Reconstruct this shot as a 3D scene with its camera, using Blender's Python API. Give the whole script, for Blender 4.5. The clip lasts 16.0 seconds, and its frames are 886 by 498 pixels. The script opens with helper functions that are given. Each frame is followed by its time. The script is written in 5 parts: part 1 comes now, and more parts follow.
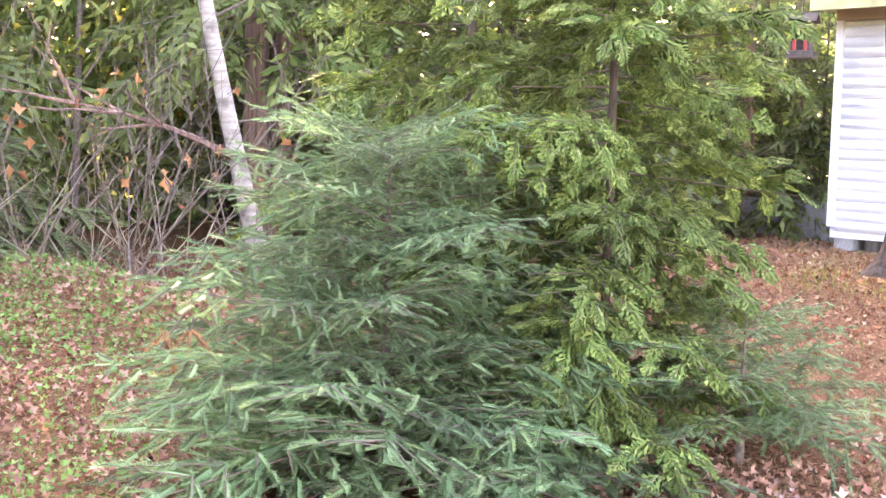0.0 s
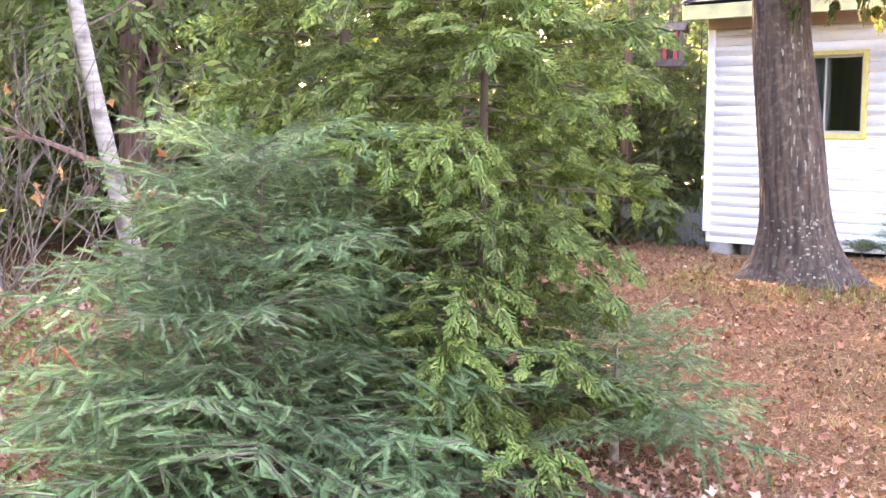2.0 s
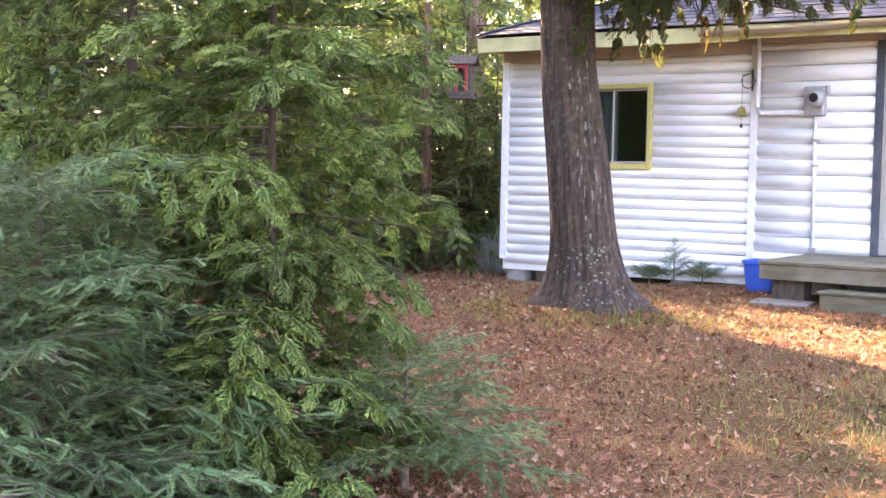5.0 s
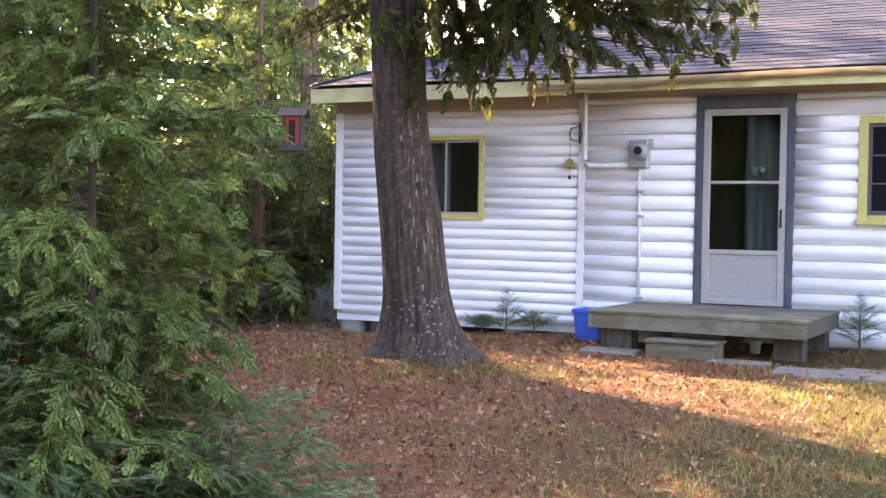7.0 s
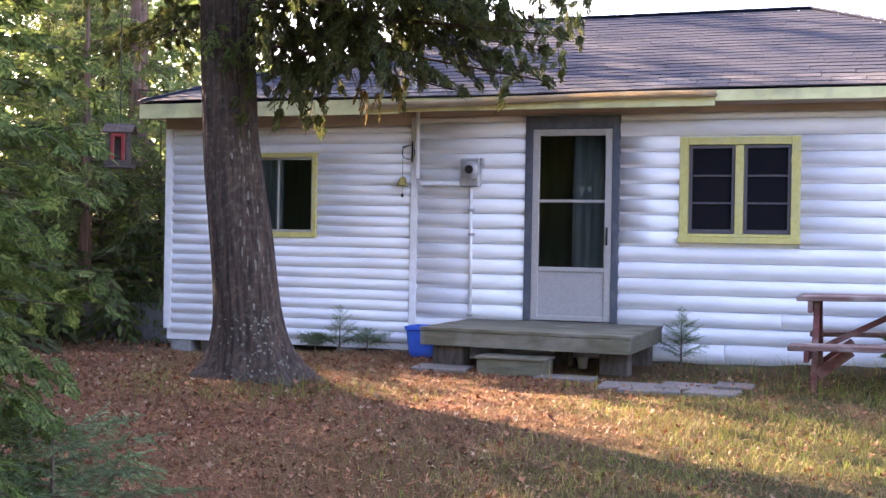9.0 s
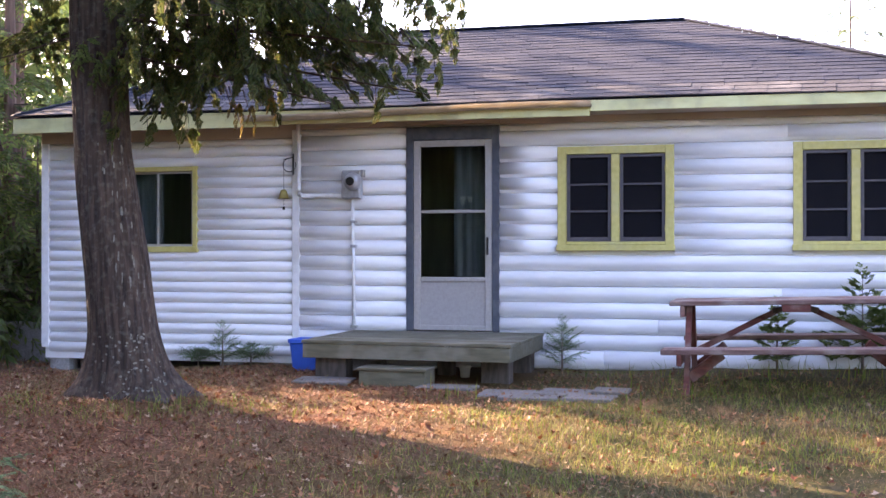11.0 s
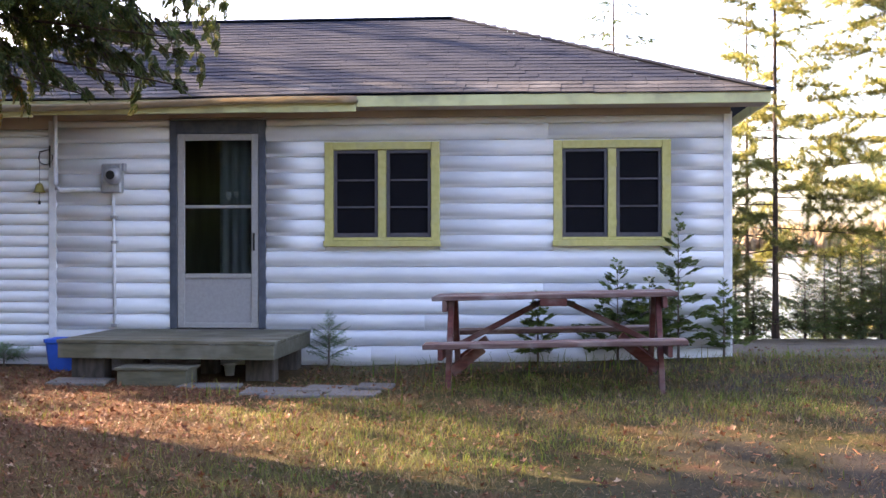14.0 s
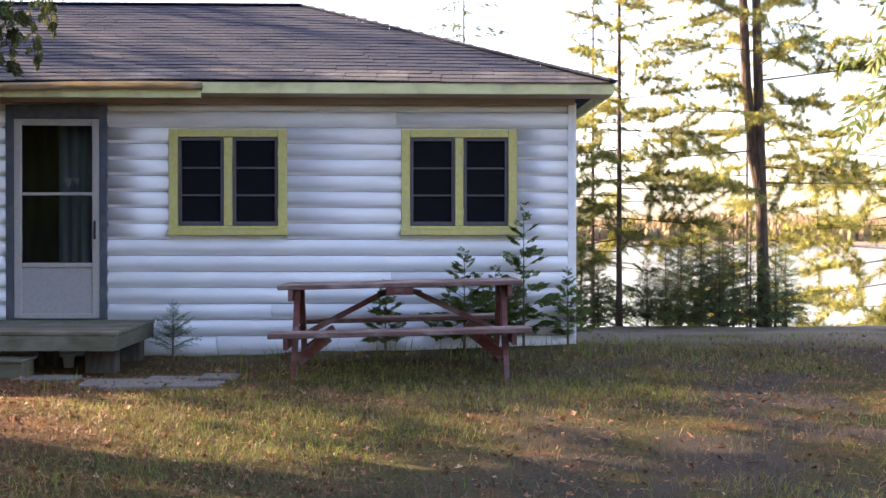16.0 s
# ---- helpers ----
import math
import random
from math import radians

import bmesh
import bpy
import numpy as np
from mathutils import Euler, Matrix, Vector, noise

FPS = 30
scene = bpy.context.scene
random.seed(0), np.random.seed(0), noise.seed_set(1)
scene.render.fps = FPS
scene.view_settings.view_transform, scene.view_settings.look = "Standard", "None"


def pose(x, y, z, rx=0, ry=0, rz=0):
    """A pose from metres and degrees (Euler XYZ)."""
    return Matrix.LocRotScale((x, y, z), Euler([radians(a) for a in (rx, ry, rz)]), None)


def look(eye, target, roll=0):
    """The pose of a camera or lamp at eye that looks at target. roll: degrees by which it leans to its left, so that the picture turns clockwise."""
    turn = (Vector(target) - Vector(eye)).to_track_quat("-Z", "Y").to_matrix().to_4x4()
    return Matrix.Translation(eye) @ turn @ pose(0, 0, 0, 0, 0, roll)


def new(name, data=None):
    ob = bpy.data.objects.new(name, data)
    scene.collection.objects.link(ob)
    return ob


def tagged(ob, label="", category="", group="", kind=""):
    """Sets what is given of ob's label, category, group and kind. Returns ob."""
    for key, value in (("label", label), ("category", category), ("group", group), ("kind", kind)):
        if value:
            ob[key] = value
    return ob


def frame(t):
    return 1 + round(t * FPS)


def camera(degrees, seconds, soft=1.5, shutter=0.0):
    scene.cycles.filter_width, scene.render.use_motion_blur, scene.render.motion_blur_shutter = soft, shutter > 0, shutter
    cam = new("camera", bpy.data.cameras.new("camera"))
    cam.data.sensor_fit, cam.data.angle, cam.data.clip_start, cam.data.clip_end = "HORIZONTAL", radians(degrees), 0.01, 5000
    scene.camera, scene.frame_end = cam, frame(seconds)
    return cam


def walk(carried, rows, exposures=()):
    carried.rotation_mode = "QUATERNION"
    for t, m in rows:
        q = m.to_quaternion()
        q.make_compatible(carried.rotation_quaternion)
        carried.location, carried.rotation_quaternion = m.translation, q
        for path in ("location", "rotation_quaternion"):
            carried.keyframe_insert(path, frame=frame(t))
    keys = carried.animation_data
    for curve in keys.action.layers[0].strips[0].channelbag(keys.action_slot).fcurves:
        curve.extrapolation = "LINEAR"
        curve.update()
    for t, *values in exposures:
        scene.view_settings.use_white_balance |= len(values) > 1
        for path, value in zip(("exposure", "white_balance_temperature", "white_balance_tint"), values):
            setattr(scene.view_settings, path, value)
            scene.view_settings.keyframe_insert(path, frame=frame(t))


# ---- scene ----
cam = camera(39.0, 16.0)
PATH = [
    (0, (0.091, 0.104, 1.595), (1.42, 1.587, 1.406), 1.4),
    (0.5, (0.105, 0.092, 1.594), (1.47, 1.542, 1.409), 1.3),
    (1, (0.115, 0.085, 1.592), (1.504, 1.513, 1.411), 1.3),
    (1.5, (0.127, 0.071, 1.592), (1.55, 1.465, 1.411), 0.8),
    (2, (0.135, 0.061, 1.593), (1.591, 1.421, 1.423), 0.9),
    (2.5, (0.14, 0.049, 1.594), (1.627, 1.378, 1.436), 1.2),
    (3, (0.137, 0.028, 1.595), (1.653, 1.323, 1.447), 1.3),
    (3.5, (0.137, 0.005, 1.6), (1.678, 1.273, 1.464), 0.7),
    (4, (0.14, -0.02, 1.602), (1.712, 1.209, 1.481), 1.0),
    (4.2, (0.14, -0.027, 1.602), (1.731, 1.18, 1.481), 1.0),
    (6.3, (0.165, -0.041, 1.633), (1.899, 0.953, 1.548), 0.9),
    (6.5, (0.171, -0.044, 1.634), (1.919, 0.924, 1.561), 0.8),
    (7, (0.185, -0.057, 1.64), (1.968, 0.847, 1.6), 1.0),
    (7.5, (0.191, -0.071, 1.648), (1.997, 0.788, 1.624), 0.5),
    (8, (0.189, -0.079, 1.653), (2.015, 0.737, 1.643), 0.8),
    (8.5, (0.181, -0.082, 1.655), (2.031, 0.68, 1.641), 0.9),
    (9, (0.181, -0.091, 1.659), (2.067, 0.573, 1.649), 1.0),
    (11.3, (0.193, -0.273, 1.67), (2.138, 0.194, 1.683), 0.2),
    (11.5, (0.2, -0.292, 1.67), (2.153, 0.141, 1.687), 0.4),
    (12, (0.229, -0.344, 1.673), (2.192, 0.042, 1.687), 0.2),
    (12.5, (0.253, -0.385, 1.675), (2.217, -0.011, 1.668), 0.2),
    (13, (0.262, -0.4, 1.673), (2.242, -0.112, 1.68), -1.0),
    (13.5, (0.264, -0.401, 1.671), (2.252, -0.18, 1.675), -0.4),
    (14, (0.264, -0.401, 1.669), (2.257, -0.233, 1.67), -0.1),
    (14.5, (0.269, -0.408, 1.666), (2.266, -0.299, 1.654), 0.0),
    (15, (0.276, -0.421, 1.663), (2.275, -0.374, 1.648), 0.0),
    (15.5, (0.279, -0.445, 1.66), (2.279, -0.454, 1.645), 0.1),
    (16, (0.277, -0.466, 1.658), (2.275, -0.53, 1.643), 0.0),
]

EXPOSURES = [(0.0, 5.47, 7600, 38), (1.5, 5.36, 7500, 38), (2.5, 5.22, 7450, 38), (4.0, 4.87, 7350, 36), (6.5, 4.18, 7050, 33), (8.0, 3.8, 6750, 33), (9.0, 3.62, 6450, 35), (12.0, 3.45, 6450, 34), (16.0, 2.8, 6450, 28)]
walk(cam, [(t, look(eye, target, roll)) for t, eye, target, roll in PATH], EXPOSURES)

# ---- world and sun ----
SUN_AZ, SUN_EL = math.atan2(1.0, 0.47), radians(25)          # azimuth from +x towards +y
world = bpy.data.worlds.new("sky")
scene.world = world
world.use_nodes = True
wn = world.node_tree.nodes
sky = wn.new("ShaderNodeTexSky")
sky.sky_type, sky.sun_disc = "NISHITA", False
sky.sun_elevation, sky.sun_rotation = SUN_EL, math.pi / 2 - SUN_AZ
sky.air_density, sky.dust_density, sky.ozone_density = 1.0, 2.5, 1.0
wn["Background"].inputs["Strength"].default_value = 0.105
world.node_tree.links.new(sky.outputs[0], wn["Background"].inputs["Color"])
sun = new("sun", bpy.data.lights.new("sun", "SUN"))
sun.data.energy, sun.data.angle, sun.data.color = 5.0, radians(0.6), (1.0, 0.80, 0.50)
to_sun = Vector((math.cos(SUN_AZ) * math.cos(SUN_EL), math.sin(SUN_AZ) * math.cos(SUN_EL), math.sin(SUN_EL)))
sun.matrix_world = look(to_sun * 60, (0, 0, 0))


# ---- materials ----
def material(name, dark, light, scale=20.0, rough=0.8, bump=0.25, stretch=(1, 1, 1), wear=None, wear_scale=2.0,
             wear_amount=0.35, metal=0.0, vary=0.12, depth=0.004, detail=5.0):
    m = bpy.data.materials.new(name)
    m.use_nodes = True
    t = m.node_tree
    n, l = t.nodes, t.links
    b = n["Principled BSDF"]
    g = n.new("ShaderNodeNewGeometry")
    mp = n.new("ShaderNodeMapping")
    mp.inputs["Scale"].default_value = stretch
    l.new(g.outputs["Position"], mp.inputs["Vector"])
    fine = n.new("ShaderNodeTexNoise")
    fine.inputs["Scale"].default_value, fine.inputs["Detail"].default_value = scale, detail
    l.new(mp.outputs[0], fine.inputs["Vector"])
    ramp = n.new("ShaderNodeValToRGB")
    ramp.color_ramp.elements[0].position, ramp.color_ramp.elements[1].position = 0.32, 0.68
    ramp.color_ramp.elements[0].color, ramp.color_ramp.elements[1].color = (*dark, 1), (*light, 1)
    l.new(fine.outputs["Fac"], ramp.inputs["Fac"])
    out = ramp.outputs[0]
    big = n.new("ShaderNodeTexNoise")
    big.inputs["Scale"].default_value, big.inputs["Detail"].default_value = wear_scale, 6
    l.new(g.outputs["Position"], big.inputs["Vector"])
    if wear:
        edge = n.new("ShaderNodeValToRGB")
        edge.color_ramp.elements[0].position, edge.color_ramp.elements[1].position = 0.5, 0.66
        edge.color_ramp.elements[0].color, edge.color_ramp.elements[1].color = (0, 0, 0, 1), (wear_amount,) * 3 + (1,)
        l.new(big.outputs["Fac"], edge.inputs["Fac"])
        mix = n.new("ShaderNodeMix")
        mix.data_type = "RGBA"
        l.new(edge.outputs[0], mix.inputs["Factor"])
        l.new(out, mix.inputs["A"])
        mix.inputs["B"].default_value = (*wear, 1)
        out = mix.outputs["Result"]
    info = n.new("ShaderNodeObjectInfo")
    rng = n.new("ShaderNodeMapRange")
    rng.inputs["To Min"].default_value, rng.inputs["To Max"].default_value = 1 - vary, 1 + vary
    l.new(info.outputs["Random"], rng.inputs["Value"])
    hsv = n.new("ShaderNodeHueSaturation")
    l.new(out, hsv.inputs["Color"])
    l.new(rng.outputs[0], hsv.inputs["Value"])
    l.new(hsv.outputs[0], b.inputs["Base Color"])
    b.inputs["Roughness"].default_value, b.inputs["Metallic"].default_value = rough, metal
    if bump:
        bp = n.new("ShaderNodeBump")
        bp.inputs["Strength"].default_value, bp.inputs["Distance"].default_value = bump, depth
        l.new(fine.outputs["Fac"], bp.inputs["Height"])
        l.new(bp.outputs[0], b.inputs["Normal"])
    return m


def leafy(name, colours, rough=0.55, through_light=0.3):
    """Foliage and litter: each blade, needle or leaf takes its own tone; some light passes through."""
    m = bpy.data.materials.new(name)
    m.use_nodes = True
    t = m.node_tree
    n, l = t.nodes, t.links
    b, o = n["Principled BSDF"], n["Material Output"]
    g = n.new("ShaderNodeNewGeometry")
    ramp = n.new("ShaderNodeValToRGB")
    e = ramp.color_ramp.elements
    while len(e) < len(colours):
        e.new(0.5)
    for i, c in enumerate(colours):
        e[i].position, e[i].color = i / max(1, len(colours) - 1), (*c, 1)
    l.new(g.outputs["Random Per Island"], ramp.inputs["Fac"])
    info = n.new("ShaderNodeObjectInfo")
    rng = n.new("ShaderNodeMapRange")
    rng.inputs["To Min"].default_value, rng.inputs["To Max"].default_value = 0.75, 1.25
    l.new(info.outputs["Random"], rng.inputs["Value"])
    big = n.new("ShaderNodeTexNoise")
    big.inputs["Scale"].default_value, big.inputs["Detail"].default_value = 2.2, 3
    l.new(g.outputs["Position"], big.inputs["Vector"])
    sw = n.new("ShaderNodeMapRange")
    sw.inputs["From Min"].default_value, sw.inputs["From Max"].default_value = 0.3, 0.7
    sw.inputs["To Min"].default_value, sw.inputs["To Max"].default_value = 0.75, 1.25
    l.new(big.outputs["Fac"], sw.inputs["Value"])
    mul = n.new("ShaderNodeMath")
    mul.operation = "MULTIPLY"
    l.new(rng.outputs[0], mul.inputs[0])
    l.new(sw.outputs[0], mul.inputs[1])
    hsv = n.new("ShaderNodeHueSaturation")
    l.new(ramp.outputs[0], hsv.inputs["Color"])
    l.new(mul.outputs[0], hsv.inputs["Value"])
    l.new(hsv.outputs[0], b.inputs["Base Color"])
    b.inputs["Roughness"].default_value = rough
    b.inputs["Specular IOR Level"].default_value = 0.15
    if through_light:
        tr = n.new("ShaderNodeBsdfTranslucent")
        l.new(hsv.outputs[0], tr.inputs["Color"])
        mx = n.new("ShaderNodeMixShader")
        mx.inputs[0].default_value = through_light
        l.new(b.outputs[0], mx.inputs[1])
        l.new(tr.outputs[0], mx.inputs[2])
        l.new(mx.outputs[0], o.inputs["Surface"])
    return m


def plain(name, colour, rough=0.5, metal=0.0):
    m = bpy.data.materials.new(name)
    m.use_nodes = True
    b = m.node_tree.nodes["Principled BSDF"]
    b.inputs["Base Color"].default_value = (*colour, 1)
    b.inputs["Roughness"].default_value, b.inputs["Metallic"].default_value = rough, metal
    return m


def glass(name, tint=(0.9, 0.95, 0.95)):
    m = bpy.data.materials.new(name)
    m.use_nodes = True
    t = m.node_tree
    n, l = t.nodes, t.links
    tr = n.new("ShaderNodeBsdfTransparent")
    tr.inputs["Color"].default_value = (*tint, 1)
    gl = n.new("ShaderNodeBsdfGlossy")
    gl.inputs["Roughness"].default_value = 0.03
    fr = n.new("ShaderNodeFresnel")
    fr.inputs["IOR"].default_value = 1.5
    mx = n.new("ShaderNodeMixShader")
    l.new(fr.outputs[0], mx.inputs[0])
    l.new(tr.outputs[0], mx.inputs[1])
    l.new(gl.outputs[0], mx.inputs[2])
    l.new(mx.outputs[0], n["Material Output"].inputs["Surface"])
    return m


M_SIDING = material("white_siding_paint", (0.74, 0.74, 0.75), (0.84, 0.84, 0.84), 9, 0.6, 0.12, (1, 0.25, 1), (0.5, 0.46, 0.4), 1.1, 0.08, vary=0.02)
M_TRIMW = material("white_trim_paint", (0.7, 0.7, 0.7), (0.82, 0.82, 0.82), 14, 0.55, 0.1, wear=(0.4, 0.36, 0.3), wear_amount=0.25, vary=0.03)
M_FRIEZE = material("tan_painted_board", (0.40, 0.33, 0.27), (0.50, 0.42, 0.35), 10, 0.7, 0.15, (1, 0.2, 1), (0.3, 0.24, 0.2), 1.5, 0.3)
M_YELLOW = material("yellow_window_paint", (0.50, 0.44, 0.13), (0.59, 0.53, 0.19), 22, 0.55, 0.15, wear=(0.45, 0.42, 0.25), wear_scale=5, wear_amount=0.3, vary=0.04)
M_FASCIA = material("pale_yellow_fascia_paint", (0.58, 0.56, 0.26), (0.68, 0.66, 0.34), 12, 0.6, 0.2, (1, 0.3, 1), (0.25, 0.22, 0.15), 3, 0.45, vary=0.04)
M_BLUE = material("slate_blue_trim_paint", (0.055, 0.065, 0.085), (0.08, 0.09, 0.115), 16, 0.5, 0.15, wear=(0.2, 0.2, 0.2), wear_scale=4, wear_amount=0.25, vary=0.05)
M_ALU = material("painted_aluminium", (0.38, 0.36, 0.34), (0.45, 0.43, 0.41), 30, 0.4, 0.03, metal=0.2, vary=0.04)
M_ALU_PANEL = material("grey_door_panel", (0.34, 0.32, 0.31), (0.39, 0.37, 0.36), 40, 0.45, 0.05, metal=0.1, vary=0.02)
M_SASH = material("dark_grey_sash_paint", (0.06, 0.054, 0.066), (0.095, 0.086, 0.10), 20, 0.5, 0.1)
M_SHINGLE = material("grey_asphalt_shingle", (0.018, 0.022, 0.034), (0.034, 0.040, 0.058), 60, 0.95, 0.4, (1, 0.5, 1), (0.05, 0.052, 0.062), 1.3, 0.25, vary=0.1)
# paler copy for the lowest courses: grazing sun along the eave put into colour
M_SHINGLE_SUN = material("sunlit_pale_asphalt_shingle", (0.035, 0.037, 0.045), (0.075, 0.075, 0.08), 60, 0.95, 0.4, (1, 0.5, 1), (0.17, 0.165, 0.16), 1.8, 0.5, vary=0.2)
for _q in (M_SHINGLE, M_SHINGLE_SUN):
    _q.node_tree.nodes["Principled BSDF"].inputs["Specular IOR Level"].default_value = 0.1
M_GUTTER = material("tan_metal_gutter", (0.34, 0.28, 0.18), (0.44, 0.37, 0.25), 8, 0.5, 0.05, wear=(0.2, 0.15, 0.1), wear_amount=0.4)
M_DECK = material("olive_stained_deck", (0.085, 0.08, 0.047), (0.145, 0.132, 0.082), 30, 0.75, 0.3, (1, 0.15, 1), (0.26, 0.24, 0.2), 3, 0.4)
M_TABLE = material("worn_red_stained_wood", (0.075, 0.017, 0.012), (0.14, 0.036, 0.026), 40, 0.7, 0.4, (1, 0.1, 1), (0.28, 0.21, 0.18), 5, 0.45)
M_TABLE_TOP = material("weathered_red_grey_wood", (0.10, 0.045, 0.036), (0.20, 0.13, 0.11), 45, 0.75, 0.45, (1, 0.08, 1), (0.32, 0.27, 0.24), 3.5, 0.7)
M_SLAB = material("grey_concrete_slab", (0.10, 0.09, 0.078), (0.17, 0.155, 0.138), 35, 0.9, 0.4, wear=(0.2, 0.17, 0.13), wear_scale=4, wear_amount=0.5)
M_BLOCK = material("concrete_block", (0.22, 0.21, 0.2), (0.36, 0.35, 0.33), 50, 0.95, 0.5, wear=(0.12, 0.1, 0.08), wear_scale=5, wear_amount=0.5)
M_DARKWOOD = material("dark_weathered_wood", (0.05, 0.04, 0.03), (0.12, 0.095, 0.075), 30, 0.85, 0.4, (1, 1, 0.2))
M_BIN = material("blue_plastic", (0.03, 0.11, 0.50), (0.04, 0.14, 0.58), 12, 0.4, 0.05)
M_METER = material("grey_meter_metal", (0.36, 0.36, 0.37), (0.46, 0.46, 0.47), 25, 0.45, 0.08, metal=0.5, vary=0.05)
M_DARK = plain("black_metal", (0.02, 0.02, 0.02), 0.45, 0.4)
M_BRASS = material("dull_brass", (0.25, 0.2, 0.06), (0.4, 0.33, 0.1), 30, 0.4, 0.1, metal=0.8)
M_RED = material("red_plastic_feeder_panel", (0.19, 0.014, 0.012), (0.27, 0.026, 0.02), 15, 0.45, 0.05)
M_FEEDWOOD = material("weathered_feeder_wood", (0.03, 0.022, 0.017), (0.065, 0.047, 0.036), 40, 0.8, 0.4)
M_CEDARBARK = material("grey_brown_cedar_bark", (0.018, 0.0105, 0.007), (0.078, 0.048, 0.031), 34, 0.92, 1.0, (1, 1, 0.10), (0.26, 0.25, 0.20), 23, 0.16, depth=0.02)
M_REDBARK = material("reddish_cedar_bark", (0.09, 0.05, 0.035), (0.24, 0.14, 0.10), 26, 0.92, 0.9, (1, 1, 0.07), depth=0.02)
M_BIRCH = material("pale_birch_bark", (0.20, 0.165, 0.13), (0.36, 0.315, 0.265), 20, 0.75, 0.3, (0.3, 0.3, 1.6), (0.08, 0.06, 0.05), 7, 0.8)
M_PINEBARK = material("dark_pine_bark", (0.035, 0.024, 0.018), (0.10, 0.065, 0.045), 24, 0.92, 0.8, (1, 1, 0.25), depth=0.02)
M_TWIG = material("brown_twig", (0.07, 0.05, 0.035), (0.17, 0.125, 0.09), 40, 0.85, 0.3)
M_FIR = leafy("fir_needles", [(0.08, 0.15, 0.062), (0.125, 0.215, 0.092), (0.175, 0.28, 0.125), (0.26, 0.38, 0.17)], through_light=0.42)
M_CEDAR = leafy("cedar_fronds", [(0.08, 0.13, 0.032), (0.125, 0.185, 0.046), (0.18, 0.24, 0.064), (0.27, 0.32, 0.095)], through_light=0.45)
# darker copy of the cedar fronds, with the woods' shade put into its colour
M_CEDAR_SHADE = leafy("shaded_cedar_fronds", [(0.07, 0.11, 0.03), (0.11, 0.155, 0.042), (0.155, 0.20, 0.056), (0.21, 0.24, 0.07)], through_light=0.42)
# darkest cedar copy: the backlit underside of the canopy painted as colour
M_CEDAR_BACKLIT = leafy("backlit_cedar_fronds", [(0.045, 0.068, 0.02), (0.075, 0.105, 0.027), (0.11, 0.135, 0.036), (0.16, 0.145, 0.045)], through_light=0.42)
M_CEDAR_DEAD = leafy("dying_yellow_cedar_fronds", [(0.25, 0.17, 0.03), (0.34, 0.22, 0.04), (0.20, 0.18, 0.04), (0.42, 0.16, 0.04)])
M_PINE = leafy("pine_needles", [(0.13, 0.16, 0.045), (0.22, 0.24, 0.065), (0.33, 0.32, 0.09), (0.46, 0.37, 0.12)], through_light=0.55)
M_SPRUCE = leafy("spruce_needles", [(0.07, 0.11, 0.042), (0.115, 0.16, 0.058), (0.165, 0.20, 0.08)], through_light=0.42)
M_BROWNLEAF = leafy("brown_hanging_leaves", [(0.32, 0.13, 0.05), (0.42, 0.2, 0.08), (0.26, 0.10, 0.05)])
M_YELLOWLEAF = leafy("yellow_autumn_leaves", [(0.45, 0.36, 0.05), (0.55, 0.40, 0.08), (0.30, 0.30, 0.05), (0.4, 0.2, 0.05)], through_light=0.45)
M_LITTER = leafy("fallen_leaves", [(0.07, 0.028, 0.015), (0.20, 0.075, 0.036), (0.34, 0.15, 0.075), (0.30, 0.15, 0.085), (0.14, 0.055, 0.03), (0.48, 0.33, 0.21)], through_light=0.12)
M_CHAFF = leafy("cedar_chaff", [(0.20, 0.075, 0.032), (0.28, 0.125, 0.055), (0.13, 0.06, 0.03), (0.33, 0.19, 0.095)], through_light=0.05)
M_GRASS = leafy("autumn_grass", [(0.08, 0.14, 0.016), (0.14, 0.20, 0.024), (0.22, 0.22, 0.04), (0.28, 0.23, 0.07), (0.10, 0.16, 0.016)], through_light=0.3)
M_WEED = leafy("low_green_weeds", [(0.07, 0.16, 0.03), (0.13, 0.24, 0.05), (0.22, 0.30, 0.09), (0.10, 0.18, 0.05)], through_light=0.3)
M_GLASS = glass("window_glass", (0.75, 0.8, 0.8))
M_SCREEN = bpy.data.materials.new("insect_screen")
M_SCREEN.use_nodes = True
_n, _l = M_SCREEN.node_tree.nodes, M_SCREEN.node_tree.links
_t, _m = _n.new("ShaderNodeBsdfTransparent"), _n.new("ShaderNodeMixShader")
_n["Principled BSDF"].inputs["Base Color"].default_value, _n["Principled BSDF"].inputs["Roughness"].default_value = (0.007, 0.0065, 0.009, 1), 0.8
_n["Principled BSDF"].inputs["Specular IOR Level"].default_value = 0.15
_m.inputs[0].default_value = 0.8
_l.new(_t.outputs[0], _m.inputs[1])
_l.new(_n["Principled BSDF"].outputs[0], _m.inputs[2])
_l.new(_m.outputs[0], _n["Material Output"].inputs["Surface"])
M_CURTAIN = material("pale_grey_curtain", (0.36, 0.37, 0.38), (0.50, 0.51, 0.53), 12, 0.85, 0.1, (1, 4, 0.2))
M_ROOM = material("brown_wall_panelling", (0.26, 0.22, 0.17), (0.36, 0.31, 0.25), 10, 0.7, 0.1, (1, 1, 0.15))
M_ROOMFLOOR = material("worn_lino_floor", (0.10, 0.085, 0.07), (0.16, 0.14, 0.11), 8, 0.5, 0.05)
M_CERAMIC = plain("white_ceramic", (0.75, 0.74, 0.7), 0.3)
M_FARSHORE = leafy("far_woods", [(0.16, 0.14, 0.08), (0.26, 0.19, 0.10), (0.34, 0.22, 0.12), (0.18, 0.17, 0.10)])


